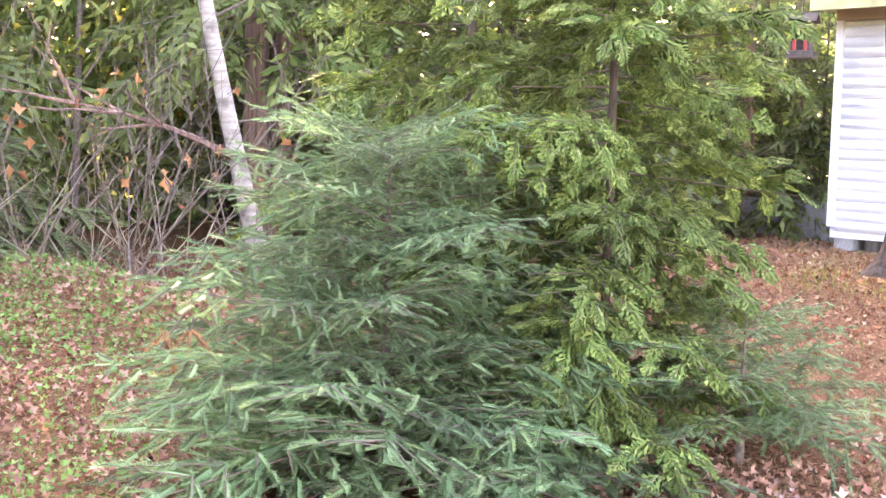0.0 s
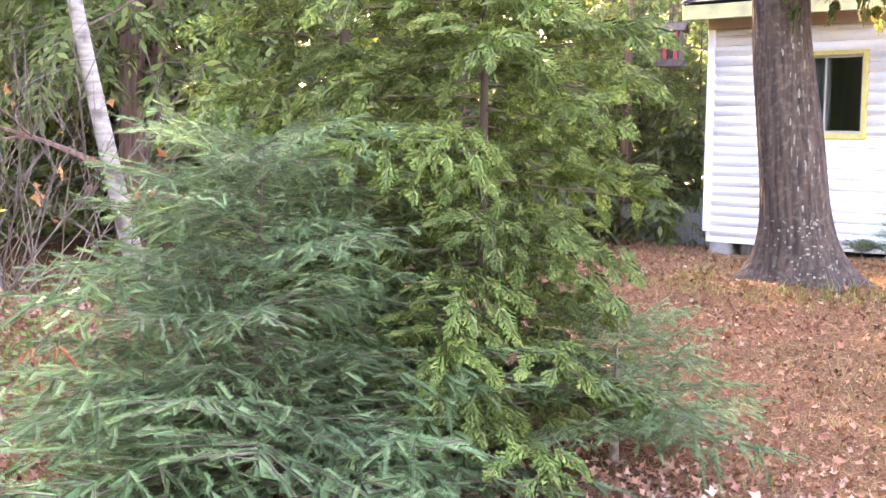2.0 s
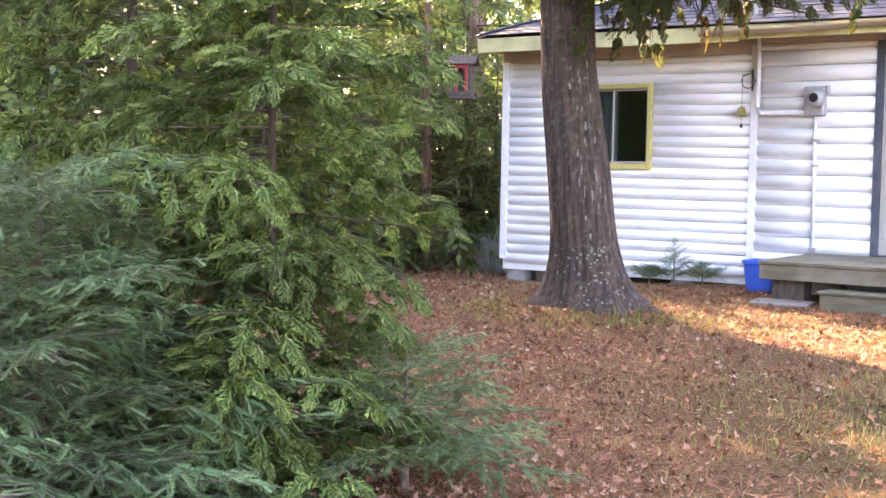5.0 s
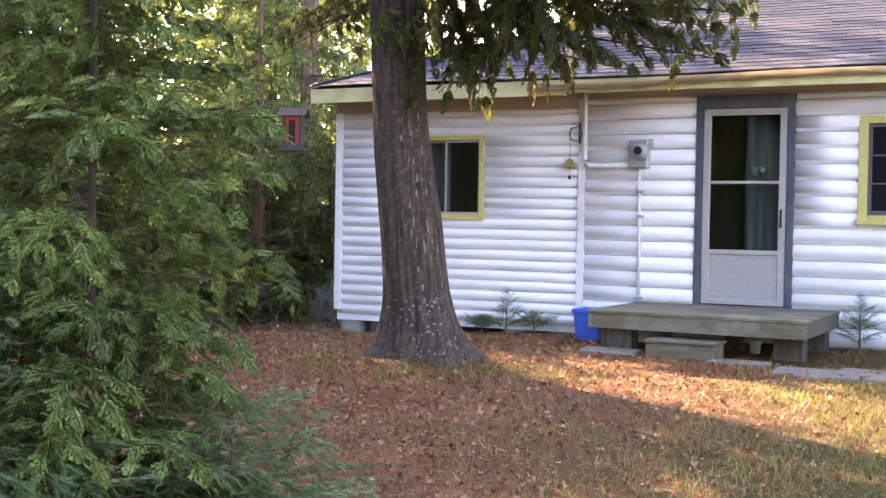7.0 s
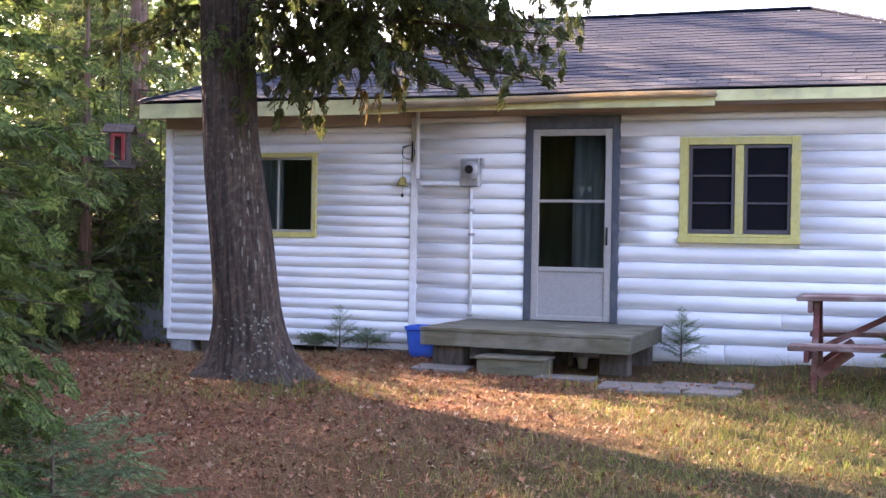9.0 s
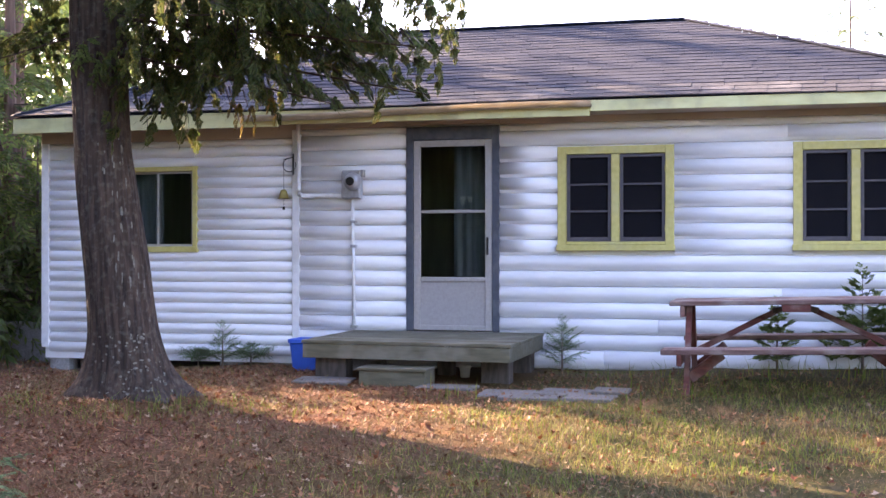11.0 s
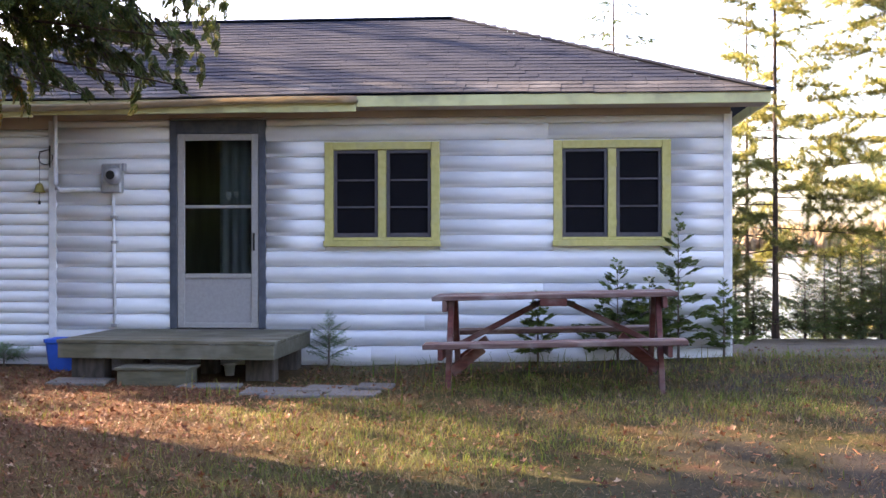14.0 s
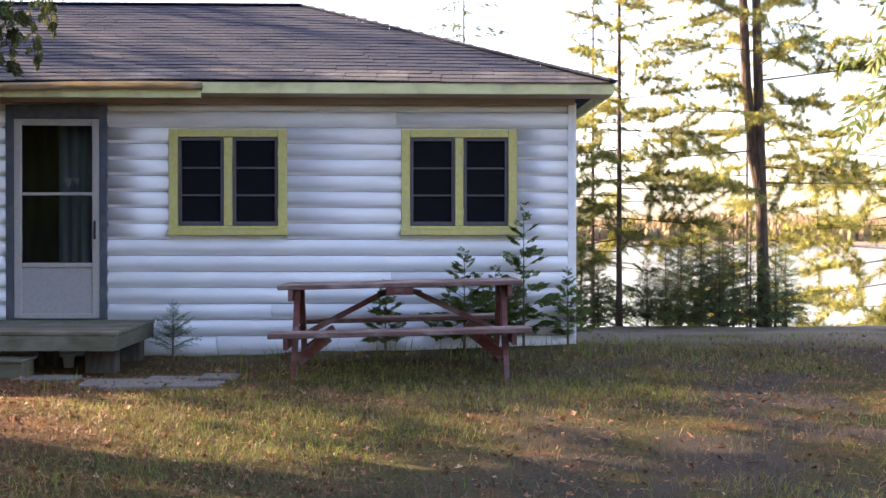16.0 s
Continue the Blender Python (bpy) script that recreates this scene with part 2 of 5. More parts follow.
# ---- mesh helpers ----
rng = np.random.default_rng(7)


def root(name, at, label, category, group="", kind=""):
    ob = new(name)
    ob.empty_display_size = 0.1
    ob.location = at
    return tagged(ob, label, category, group, kind)


def link_part(name, mesh, parent, label="", local=False):
    """A mesh object under parent; local=False: the mesh is given in world places."""
    ob = new(name, mesh)
    ob.parent = parent
    if parent is not None and not local:
        ob.matrix_parent_inverse = Matrix.Translation(-parent.location if parent.parent is None else (0, 0, 0))
    if label:
        ob["label"] = label
    return ob


def part(name, bm, mat, parent, label="", smooth=False):
    me = bpy.data.meshes.new(name)
    bm.to_mesh(me)
    bm.free()
    me.materials.append(mat)
    if smooth:
        me.polygons.foreach_set("use_smooth", [True] * len(me.polygons))
    return link_part(name, me, parent, label)


def box(bm, x0, x1, y0, y1, z0, z1, bevel=0.004, turn=None):
    """A box between the given places, with softened edges; turn: a matrix applied to it."""
    made = bmesh.ops.create_cube(bm, size=1, matrix=Matrix.LocRotScale(((x0 + x1) / 2, (y0 + y1) / 2, (z0 + z1) / 2), None, (x1 - x0, y1 - y0, z1 - z0)))
    vs = made["verts"]
    if turn is not None:
        bmesh.ops.transform(bm, matrix=turn, verts=vs)
    if bevel:
        es = list({e for v in vs for e in v.link_edges})
        bmesh.ops.bevel(bm, geom=es, offset=bevel, segments=1, affect="EDGES", profile=0.5)
    return bm


def boxes(*rows, bevel=0.004):
    bm = bmesh.new()
    for r in rows:
        box(bm, *r, bevel=bevel)
    return bm


def beam(bm, a, b, w, h, bevel=0.004, up=(0, 0, 1)):
    """A squared timber from a to b, w across and h deep."""
    a, b = Vector(a), Vector(b)
    d = (b - a)
    x = d.normalized()
    y = Vector(up).cross(x).normalized()
    z = x.cross(y)
    m = Matrix((x, y, z)).transposed().to_4x4()
    m.translation = (a + b) / 2
    return box(bm, -d.length / 2, d.length / 2, -w / 2, w / 2, -h / 2, h / 2, bevel, m)


def tube(bm, points, radii, sides=10, cap=True, ridge=None):
    """A round bar through points; ridge(angle, i) scales the radius."""
    pts = [Vector(p) for p in points]
    rings = []
    for i, p in enumerate(pts):
        d = (pts[min(i + 1, len(pts) - 1)] - pts[max(i - 1, 0)]).normalized()
        x = d.orthogonal().normalized() if abs(d.z) < 0.9 else Vector((1, 0, 0)).cross(d).normalized()
        y = d.cross(x)
        r = radii[i] if hasattr(radii, "__len__") else radii
        ring = []
        for k in range(sides):
            a = 2 * math.pi * k / sides
            q = r * (ridge(a, i) if ridge else 1)
            ring.append(bm.verts.new(p + x * math.cos(a) * q + y * math.sin(a) * q))
        rings.append(ring)
    for r0, r1 in zip(rings, rings[1:]):
        for k in range(sides):
            bm.faces.new((r0[k], r0[(k + 1) % sides], r1[(k + 1) % sides], r1[k]))
    if cap:
        bm.faces.new(list(reversed(rings[0])))
        bm.faces.new(rings[-1])
    return bm


def tri_mesh(name, V, F, mats, index=None, smooth=False):
    me = bpy.data.meshes.new(name)
    V, F = np.asarray(V, np.float32), np.asarray(F, np.int32)
    me.vertices.add(len(V))
    me.vertices.foreach_set("co", V.ravel())
    me.loops.add(F.size)
    me.loops.foreach_set("vertex_index", F.ravel())
    me.polygons.add(len(F))
    me.polygons.foreach_set("loop_start", np.arange(0, F.size, F.shape[1], dtype=np.int32))
    for m in mats:
        me.materials.append(m)
    if index is not None:
        me.polygons.foreach_set("material_index", np.asarray(index, np.int32))
    if smooth:
        me.polygons.foreach_set("use_smooth", np.ones(len(F), bool))
    me.update(calc_edges=True)
    return me


def scatter(tv, tf, R, P):
    """Copies of a small shape (tv, tf) at the turns-and-sizes R (n,3,3) and places P (n,3)."""
    n, k = len(P), len(tv)
    V = np.einsum("nij,kj->nki", R, tv) + P[:, None, :]
    F = tf[None] + (np.arange(n) * k)[:, None, None]
    return V.reshape(-1, 3), F.reshape(-1, tf.shape[1])


def turns(d, up, size):
    """Turns whose x runs along d and whose z leans to up, times size."""
    x = d / np.linalg.norm(d, axis=1, keepdims=True)
    y = np.cross(up, x)
    y /= np.linalg.norm(y, axis=1, keepdims=True) + 1e-9
    z = np.cross(x, y)
    return np.stack((x, y, z), axis=2) * np.asarray(size).reshape(-1, 1, 1)


# ---- the lie of the land ----
def smooth(a, b, v):
    t = np.clip((np.asarray(v, float) - a) / (b - a), 0, 1)
    return t * t * (3 - 2 * t)


TREE = (8.95, 4.68)


def height(x, y):
    x, y = np.asarray(x, float), np.asarray(y, float)
    h = 0.10 + 0.40 * smooth(2.0, 9.5, x) + 0.02 * smooth(9, 13, x)
    h = h + 0.10 * np.exp(-((x - TREE[0]) ** 2 + (y - TREE[1]) ** 2) / 0.9)
    h = h - 0.12 * smooth(4.6, 6.8, y) * smooth(10, 12, x)
    h = h + 0.018 * np.sin(1.7 * x + 0.6 * y) * np.sin(1.3 * y - 0.4 * x + 1) + 0.008 * np.sin(5.1 * x + 2) * np.sin(4.3 * y)
    h = h + 0.25 * smooth(7, 14, y) * smooth(6, -2, x) + 0.42 * smooth(4.8, 8.4, y) * smooth(5.6, 3.4, x)
    h = h + (0.045 * smooth(1.3, 0.4, y) * smooth(9.0, 10.4, x) + 0.075 * smooth(-0.6, -2.2, y) * smooth(10.4, 12.4, x)) * smooth(16.5, 13.2, x)
    shore = 18.2 + 0.6 * np.sin(0.35 * y) + 3.0 * smooth(0, 8, y)
    h = h - 2.6 * smooth(shore - 0.9, shore + 5, x) - 0.03 * smooth(13.5, 16.5, x)
    far = smooth(760, 900, np.hypot(x, y))
    return h + far * (9 + 3 * np.sin(x * 0.004 + y * 0.007) + 2 * np.sin(y * 0.023))


def axis_steps(lo, a, b, hi, fine):
    near = np.arange(a, b + 1e-6, fine)
    up = b + np.cumsum(fine * 1.16 ** np.arange(1, 90))
    dn = a - np.cumsum(fine * 1.16 ** np.arange(1, 90))
    return np.concatenate((dn[dn > lo][::-1], near, up[up < hi]))


gx, gy = axis_steps(-1500, -2, 20, 1600, 0.11), axis_steps(-1500, -9, 12, 1500, 0.11)
GX, GY = np.meshgrid(gx, gy, indexing="ij")
GZ = height(GX, GY) + rng.normal(0, 0.004, GX.shape)
idx = np.arange(GX.size).reshape(GX.shape)
quads = np.stack((idx[:-1, :-1], idx[1:, :-1], idx[1:, 1:], idx[:-1, 1:]), -1).reshape(-1, 4)


def ground_material():
    m = bpy.data.materials.new("leaf_strewn_soil")
    m.use_nodes = True
    t = m.node_tree
    n, l = t.nodes, t.links
    b = n["Principled BSDF"]
    g = n.new("ShaderNodeNewGeometry")

    def noise_at(scale, detail=6):
        q = n.new("ShaderNodeTexNoise")
        q.inputs["Scale"].default_value, q.inputs["Detail"].default_value = scale, detail
        l.new(g.outputs["Position"], q.inputs["Vector"])
        return q.outputs["Fac"]

    def ramp(v, *stops):
        r = n.new("ShaderNodeValToRGB")
        e = r.color_ramp.elements
        while len(e) < len(stops):
            e.new(0.5)
        for i, (p, c) in enumerate(stops):
            e[i].position, e[i].color = p, (*c, 1)
        l.new(v, r.inputs["Fac"])
        return r.outputs[0]

    def mix(f, a, c):
        q = n.new("ShaderNodeMix")
        q.data_type = "RGBA"
        l.new(f, q.inputs["Factor"])
        l.new(a, q.inputs["A"])
        l.new(c, q.inputs["B"])
        return q.outputs["Result"]

    fine = noise_at(60)
    litter = ramp(fine, (0.25, (0.04, 0.017, 0.009)), (0.45, (0.105, 0.045, 0.023)), (0.6, (0.19, 0.09, 0.047)), (0.8, (0.27, 0.16, 0.095)))
    turf = ramp(noise_at(45), (0.25, (0.018, 0.021, 0.007)), (0.45, (0.042, 0.040, 0.011)), (0.62, (0.078, 0.062, 0.022)), (0.85, (0.12, 0.088, 0.042)))
    dirt = ramp(noise_at(70), (0.3, (0.028, 0.022, 0.016)), (0.5, (0.052, 0.042, 0.031)), (0.75, (0.084, 0.07, 0.054)))
    sep = n.new("ShaderNodeSeparateXYZ")
    l.new(g.outputs["Position"], sep.inputs[0])

    def span(v, a, c):
        r = n.new("ShaderNodeMapRange")
        r.interpolation_type = "SMOOTHSTEP"
        r.inputs["From Min"].default_value, r.inputs["From Max"].default_value = a, c
        l.new(v, r.inputs["Value"])
        return r.outputs[0]

    def calc(op, a, c):
        q = n.new("ShaderNodeMath")
        q.operation, q.use_clamp = op, True
        l.new(a, q.inputs[0])
        if isinstance(c, float):
            q.inputs[1].default_value = c
        else:
            l.new(c, q.inputs[1])
        return q.outputs[0]

    blotch = span(noise_at(0.9), 0.38, 0.62)
    right = span(sep.outputs["Y"], 3.2, 0.2)
    grassy = calc("MULTIPLY", calc("ADD", right, calc("MULTIPLY", blotch, 0.35)), span(noise_at(2.6), 0.2, 0.46))
    col = mix(grassy, litter, turf)
    bare = calc("MULTIPLY", span(noise_at(1.3), 0.42, 0.6), span(sep.outputs["Y"], 1.0, -2.5))
    col = mix(bare, col, dirt)
    sand = ramp(noise_at(55), (0.3, (0.11, 0.088, 0.066)), (0.5, (0.19, 0.152, 0.115)), (0.75, (0.28, 0.235, 0.185)))
    col = mix(calc("MULTIPLY", span(sep.outputs["X"], 11.6, 13.6), span(noise_at(0.8), 0.25, 0.5)), col, sand)
    l.new(col, b.inputs["Base Color"])
    b.inputs["Roughness"].default_value, b.inputs["Specular IOR Level"].default_value = 0.95, 0.08
    bp = n.new("ShaderNodeBump")
    bp.inputs["Strength"].default_value, bp.inputs["Distance"].default_value = 0.7, 0.02
    l.new(fine, bp.inputs["Height"])
    l.new(bp.outputs[0], b.inputs["Normal"])
    return m


ground = new("ground", tri_mesh("ground", np.stack((GX, GY, GZ), -1).reshape(-1, 3), quads, [ground_material()], smooth=True))
tagged(ground, "brown leaf-strewn yard with thin autumn grass", "ground", kind="structure")

m = bpy.data.materials.new("lake_water")
m.use_nodes = True
b = m.node_tree.nodes["Principled BSDF"]
b.inputs["Base Color"].default_value, b.inputs["Roughness"].default_value = (0.05, 0.07, 0.09, 1), 0.12
nz, bp = m.node_tree.nodes.new("ShaderNodeTexNoise"), m.node_tree.nodes.new("ShaderNodeBump")
nz.inputs["Scale"].default_value, bp.inputs["Strength"].default_value, bp.inputs["Distance"].default_value = 2.5, 0.5, 0.06
m.node_tree.links.new(nz.outputs["Fac"], bp.inputs["Height"])
m.node_tree.links.new(bp.outputs[0], b.inputs["Normal"])
M_WATER = m
wv = [(-1400, -1400, -1.35), (1400, -1400, -1.35), (1400, 1400, -1.35), (-1400, 1400, -1.35)]
water = new("water", tri_mesh("water", wv, [(0, 1, 2, 3)], [M_WATER]))
tagged(water, "bright calm lake water below the bank", "lake", kind="structure")

# ---- cottage ----
WX = 12.5            # front wall's face
BACK = 18.0
LEFT, RIGHT, SPLIT = 7.58, -2.15, 4.57
cottage = root("cottage", (15.2, 2.7, 0.5), "white half-log cottage with grey hip roof and yellow window trim", "house")

DOOR = (2.39, 3.36, 0.88, 2.96)
WIN1 = (0.66, 1.80, 1.73, 2.73)
WIN2 = (-1.58, -0.45, 1.73, 2.73)
SLIDE = (5.70, 6.66, 1.72, 2.61)


def wall_panel(x0, x1, lo, hi, z0, z1, holes):
    """Solid wall between lo and hi along y, left open at the holes (y0, y1, z0, z1)."""
    bm = bmesh.new()
    cuts = sorted({lo, hi, *[h[0] for h in holes], *[h[1] for h in holes]})
    for a, c in zip(cuts, cuts[1:]):
        hole = [h for h in holes if h[0] <= a and h[1] >= c]
        if not hole:
            box(bm, x0, x1, a, c, z0, z1, 0)
        else:
            h = hole[0]
            if h[2] > z0:
                box(bm, x0, x1, a, c, z0, h[2], 0)
            if h[3] < z1:
                box(bm, x0, x1, a, c, h[3], z1, 0)
    bmesh.ops.remove_doubles(bm, verts=bm.verts, dist=1e-5)
    return bm


front = part("front_wall", wall_panel(WX + 0.03, WX + 0.15, RIGHT + 0.02, LEFT - 0.02, 0.52, 3.05, [DOOR, WIN1, WIN2, SLIDE]), M_SIDING, cottage)
part("back_wall", boxes((BACK - 0.12, BACK, RIGHT, LEFT, 0.52, 3.05), bevel=0), M_SIDING, cottage)
part("end_wall", boxes((WX + 0.152, BACK - 0.122, RIGHT + 0.02, RIGHT + 0.14, 0.52, 3.05), bevel=0), M_SIDING, cottage)
left_end = part("end_wall", boxes((WX + 0.152, BACK - 0.122, LEFT - 0.14, LEFT - 0.02, 0.62, 3.05), bevel=0), M_SIDING, cottage)
part("floor_deck", boxes((WX + 0.16, BACK - 0.13, RIGHT + 0.15, LEFT - 0.15, 0.74, 0.86), bevel=0), M_ROOMFLOOR, cottage)
part("ceiling_panel", boxes((WX + 0.16, BACK - 0.13, RIGHT + 0.15, LEFT - 0.15, 3.02, 3.06), bevel=0), M_ROOM, cottage)
part("inner_lining", wall_panel(WX + 0.152, WX + 0.17, RIGHT + 0.15, LEFT - 0.15, 0.87, 3.018, [DOOR, WIN1, WIN2, SLIDE]), M_ROOM, cottage)
part("partition", boxes((14.9, 15.0, RIGHT + 0.15, 2.62, 0.865, 3.018), (14.9, 15.0, 3.45, LEFT - 0.15, 0.865, 3.018), bevel=0), M_ROOM, cottage)
part("partition", boxes((WX + 0.18, 14.89, 4.5, 4.6, 0.865, 3.018), bevel=0), M_ROOM, cottage)


def board_mesh(name, pitch, bulge):
    """One half-log board, a metre long along y, its foot at z = 0 and its back at x = 0."""
    prof = [(0.0, 0.0), (-0.35 * bulge, 0.004)]
    for k in range(7):
        u = k / 6
        prof.append((-bulge * (0.30 + 0.70 * math.sin(math.pi * (0.06 + 0.86 * u))), 0.008 + (pitch - 0.014) * u))
    prof += [(-0.30 * bulge, pitch - 0.003), (0.0, pitch - 0.001)]
    n = len(prof)
    V = [(x, -0.5, z) for x, z in prof] + [(x, 0.5, z) for x, z in prof]
    F = [(i, i + 1, n + i + 1, n + i) for i in range(n - 1)]
    me = bpy.data.meshes.new(name)
    me.from_pydata(V, [], F + [tuple(range(n - 1, -1, -1)), tuple(range(n, 2 * n))])
    me.materials.append(M_SIDING)
    me.polygons.foreach_set("use_smooth", [3 <= i <= n - 4 for i in range(len(me.polygons))])
    return me


LOG, LAP = board_mesh("log_board", 0.156, 0.066), board_mesh("lap_board", 0.1114, 0.046)


def clad(mesh, board, rows, lo, hi, holes, parent, joint):
    """Rows of boards (foot, height) between lo and hi, cut at the holes; board: the height of the shared mesh."""
    r = random.Random(3)
    for z, pitch in rows:
        spans = [(lo, hi)]
        for h in holes:
            if h[2] < z + pitch * 0.6 and h[3] > z + pitch * 0.4:
                spans = [s for a, c in spans for s in ((a, min(c, h[0])), (max(a, h[1]), c)) if s[1] - s[0] > 0.01]
        out = []
        for a, c in spans:
            if c - a > joint and r.random() < 0.7:
                cut = a + (c - a) * r.uniform(0.3, 0.7)
                out += [(a, cut - 0.0015), (cut + 0.0015, c)]
            else:
                out.append((a, c))
        for a, c in out:
            ob = link_part("siding_board", mesh, parent)
            ob.matrix_basis = Matrix.LocRotScale((WX + 0.028 + r.uniform(-0.003, 0.002), (a + c) / 2, z + r.uniform(-0.002, 0.002)),
                                                 Euler((r.uniform(-0.0008, 0.0008), 0, 0)), (min(1, pitch / board), c - a, pitch / board))


def window(y0, y1, z0, z1):
    """A pair of casements in a yellow frame."""
    w = link_part("window", boxes_mesh("window_back", (WX + 0.12, WX + 0.125, y0 + 0.09, y0 + 0.095, z0 + 0.1, z0 + 0.11)), cottage)
    x0, x1 = WX - 0.035, WX + 0.10
    t = 0.085
    ym = (y0 + y1) / 2
    part("window_frame", boxes((x0, x1, y0, y0 + t, z0, z1), (x0, x1, y1 - t, y1, z0, z1), (x0, x1, y0 + t + 0.001, y1 - t - 0.001, z1 - t * 0.9, z1 - 0.001),
                               (x0 + 0.004, x1, ym - 0.04, ym + 0.04, z0 + 0.061, z1 - 0.08)), M_YELLOW, w, "yellow painted frame")
    part("window_sill", boxes((x0 - 0.03, x1, y0 - 0.008, y1 + 0.008, z0 - 0.03, z0 + 0.028), (x0 + 0.002, x1, y0 + t + 0.001, y1 - t - 0.001, z0 + 0.03, z0 + 0.06)), M_YELLOW, w)
    for a, c in ((y0 + t + 0.004, ym - 0.044), (ym + 0.044, y1 - t - 0.004)):
        f = 0.03
        zb, zt = z0 + 0.064, z1 - t * 0.9 - 0.004
        xs, xe = WX - 0.012, WX + 0.03
        part("sash", boxes((xs, xe, a, a + f, zb, zt), (xs, xe, c - f, c, zb, zt), (xs, xe, a + f, c - f, zb, zb + f + 0.01), (xs, xe, a + f, c - f, zt - f, zt), bevel=0.003), M_SASH, w)
        for k in (1, 2):
            zz = zb + f + (zt - zb - 2 * f) * k / 3
            part("muntin", boxes((xs + 0.008, xe - 0.004, a + f, c - f, zz - 0.009, zz + 0.009), bevel=0.002), M_SASH, w)
        g = part("pane", boxes((WX + 0.014, WX + 0.018, a + f - 0.004, c - f + 0.004, zb + f, zt - f + 0.004), bevel=0), M_SCREEN, w)
        g.visible_shadow = False
        for yy in (a - 0.012, c + 0.012):
            for zz in (zb + 0.13, zt - 0.15):
                if abs(yy - ym) < 0.1 and yy > ym:
                    continue
                part("hinge", boxes((x0 - 0.006, x0 + 0.003, yy - 0.012, yy + 0.012, zz - 0.03, zz + 0.03), bevel=0.002), M_YELLOW, w)


def boxes_mesh(name, *rows):
    bm = boxes(*rows, bevel=0)
    me = bpy.data.meshes.new(name)
    bm.to_mesh(me)
    bm.free()
    me.materials.append(M_YELLOW)
    return me


window(*WIN1)
window(*WIN2)

# sliding window of the wing
y0, y1, z0, z1 = SLIDE
sw = link_part("window", boxes_mesh("window_back", (WX + 0.12, WX + 0.125, y0 + 0.05, y0 + 0.055, z0 + 0.1, z0 + 0.11)), cottage)
part("window_frame", boxes((WX - 0.03, WX + 0.1, y0, y0 + 0.05, z0, z1), (WX - 0.03, WX + 0.1, y1 - 0.05, y1, z0, z1), (WX - 0.03, WX + 0.1, y0 + 0.051, y1 - 0.051, z1 - 0.05, z1 - 0.001),
                           (WX - 0.035, WX + 0.1, y0 - 0.005, y1 + 0.005, z0 - 0.03, z0 + 0.03)), M_YELLOW, sw, "yellow painted frame")
ym = 6.16
for a, c, dx in ((y0 + 0.052, ym + 0.02, 0.0), (ym - 0.012, y1 - 0.052, 0.03)):
    part("sash", boxes((WX + dx, WX + dx + 0.025, a, a + 0.022, z0 + 0.032, z1 - 0.052), (WX + dx, WX + dx + 0.025, c - 0.022, c, z0 + 0.032, z1 - 0.052),
                       (WX + dx, WX + dx + 0.025, a + 0.022, c - 0.022, z0 + 0.032, z0 + 0.055), (WX + dx, WX + dx + 0.025, a + 0.022, c - 0.022, z1 - 0.075, z1 - 0.052), bevel=0.002), M_ALU, sw)
    g = part("pane", boxes((WX + dx + 0.01, WX + dx + 0.014, a + 0.02, c - 0.02, z0 + 0.05, z1 - 0.07), bevel=0), M_GLASS, sw)
    g.visible_shadow = False
bm = bmesh.new()
prev = None
for k in range(41):
    yy = ym + 0.0 + (y1 - 0.05 - ym) * k / 40
    xx = WX + 0.125 + 0.012 * math.sin(k * 1.25)
    pair = (bm.verts.new((xx, yy, z0 + 0.02)), bm.verts.new((xx, yy, z1)))
    if prev:
        bm.faces.new((prev[0], pair[0], pair[1], prev[1]))
    prev = pair
bmesh.ops.solidify(bm, geom=bm.faces[:], thickness=0.003)
curtain = part("curtain", bm, M_CURTAIN, None, smooth=True)
tagged(curtain, "pale grey curtain hanging behind the sliding window", "curtain")

# corner boards, split board, frieze, soffit, fascia
part("corner_board", boxes((WX - 0.022, WX + 0.03, RIGHT, RIGHT + 0.07, 0.56, 3.0), (WX + 0.031, WX + 0.14, RIGHT - 0.02, RIGHT + 0.018, 0.56, 3.0)), M_TRIMW, cottage)
part("corner_board", boxes((WX - 0.022, WX + 0.03, LEFT - 0.09, LEFT, 0.64, 2.9), (WX + 0.031, WX + 0.14, LEFT - 0.018, LEFT + 0.02, 0.64, 2.9)), M_TRIMW, cottage)
part("cover_board", boxes((WX - 0.03, WX + 0.03, SPLIT - 0.04, SPLIT + 0.04, 0.58, 2.97)), M_TRIMW, cottage)
part("frieze_board", boxes((WX - 0.026, WX + 0.029, RIGHT + 0.002, 2.388, 2.972, 3.05), (WX - 0.026, WX + 0.029, 2.39, 3.36, 2.985, 3.05), (WX - 0.026, WX + 0.029, 3.362, SPLIT - 0.001, 2.972, 3.05),
                           (WX - 0.024, WX + 0.029, SPLIT + 0.001, LEFT, 2.885, 3.04)), M_FRIEZE, cottage, "tan board under the eaves")
EX, EZ, RX, RZ = 12.06, 3.15, 15.25, 4.44      # eave and ridge lines of the roof
EL, ER = 7.66, -2.46
part("soffit", boxes((EX + 0.03, WX - 0.028, ER + 0.03, EL - 0.03, 3.035, 3.05), bevel=0.002), M_FRIEZE, cottage)
fascia = part("fascia", boxes((EX, EX + 0.026, ER, 1.42, 3.03, 3.135), bevel=0.004), M_FASCIA, cottage, "pale yellow fascia with chipped paint")
bm = boxes((EX + 0.004, EX + 0.028, 1.424, 4.6, 2.985, 3.124), (EX, EX + 0.026, 4.604, EL, 2.965, 3.124))
part("fascia", bm, M_FASCIA, cottage)
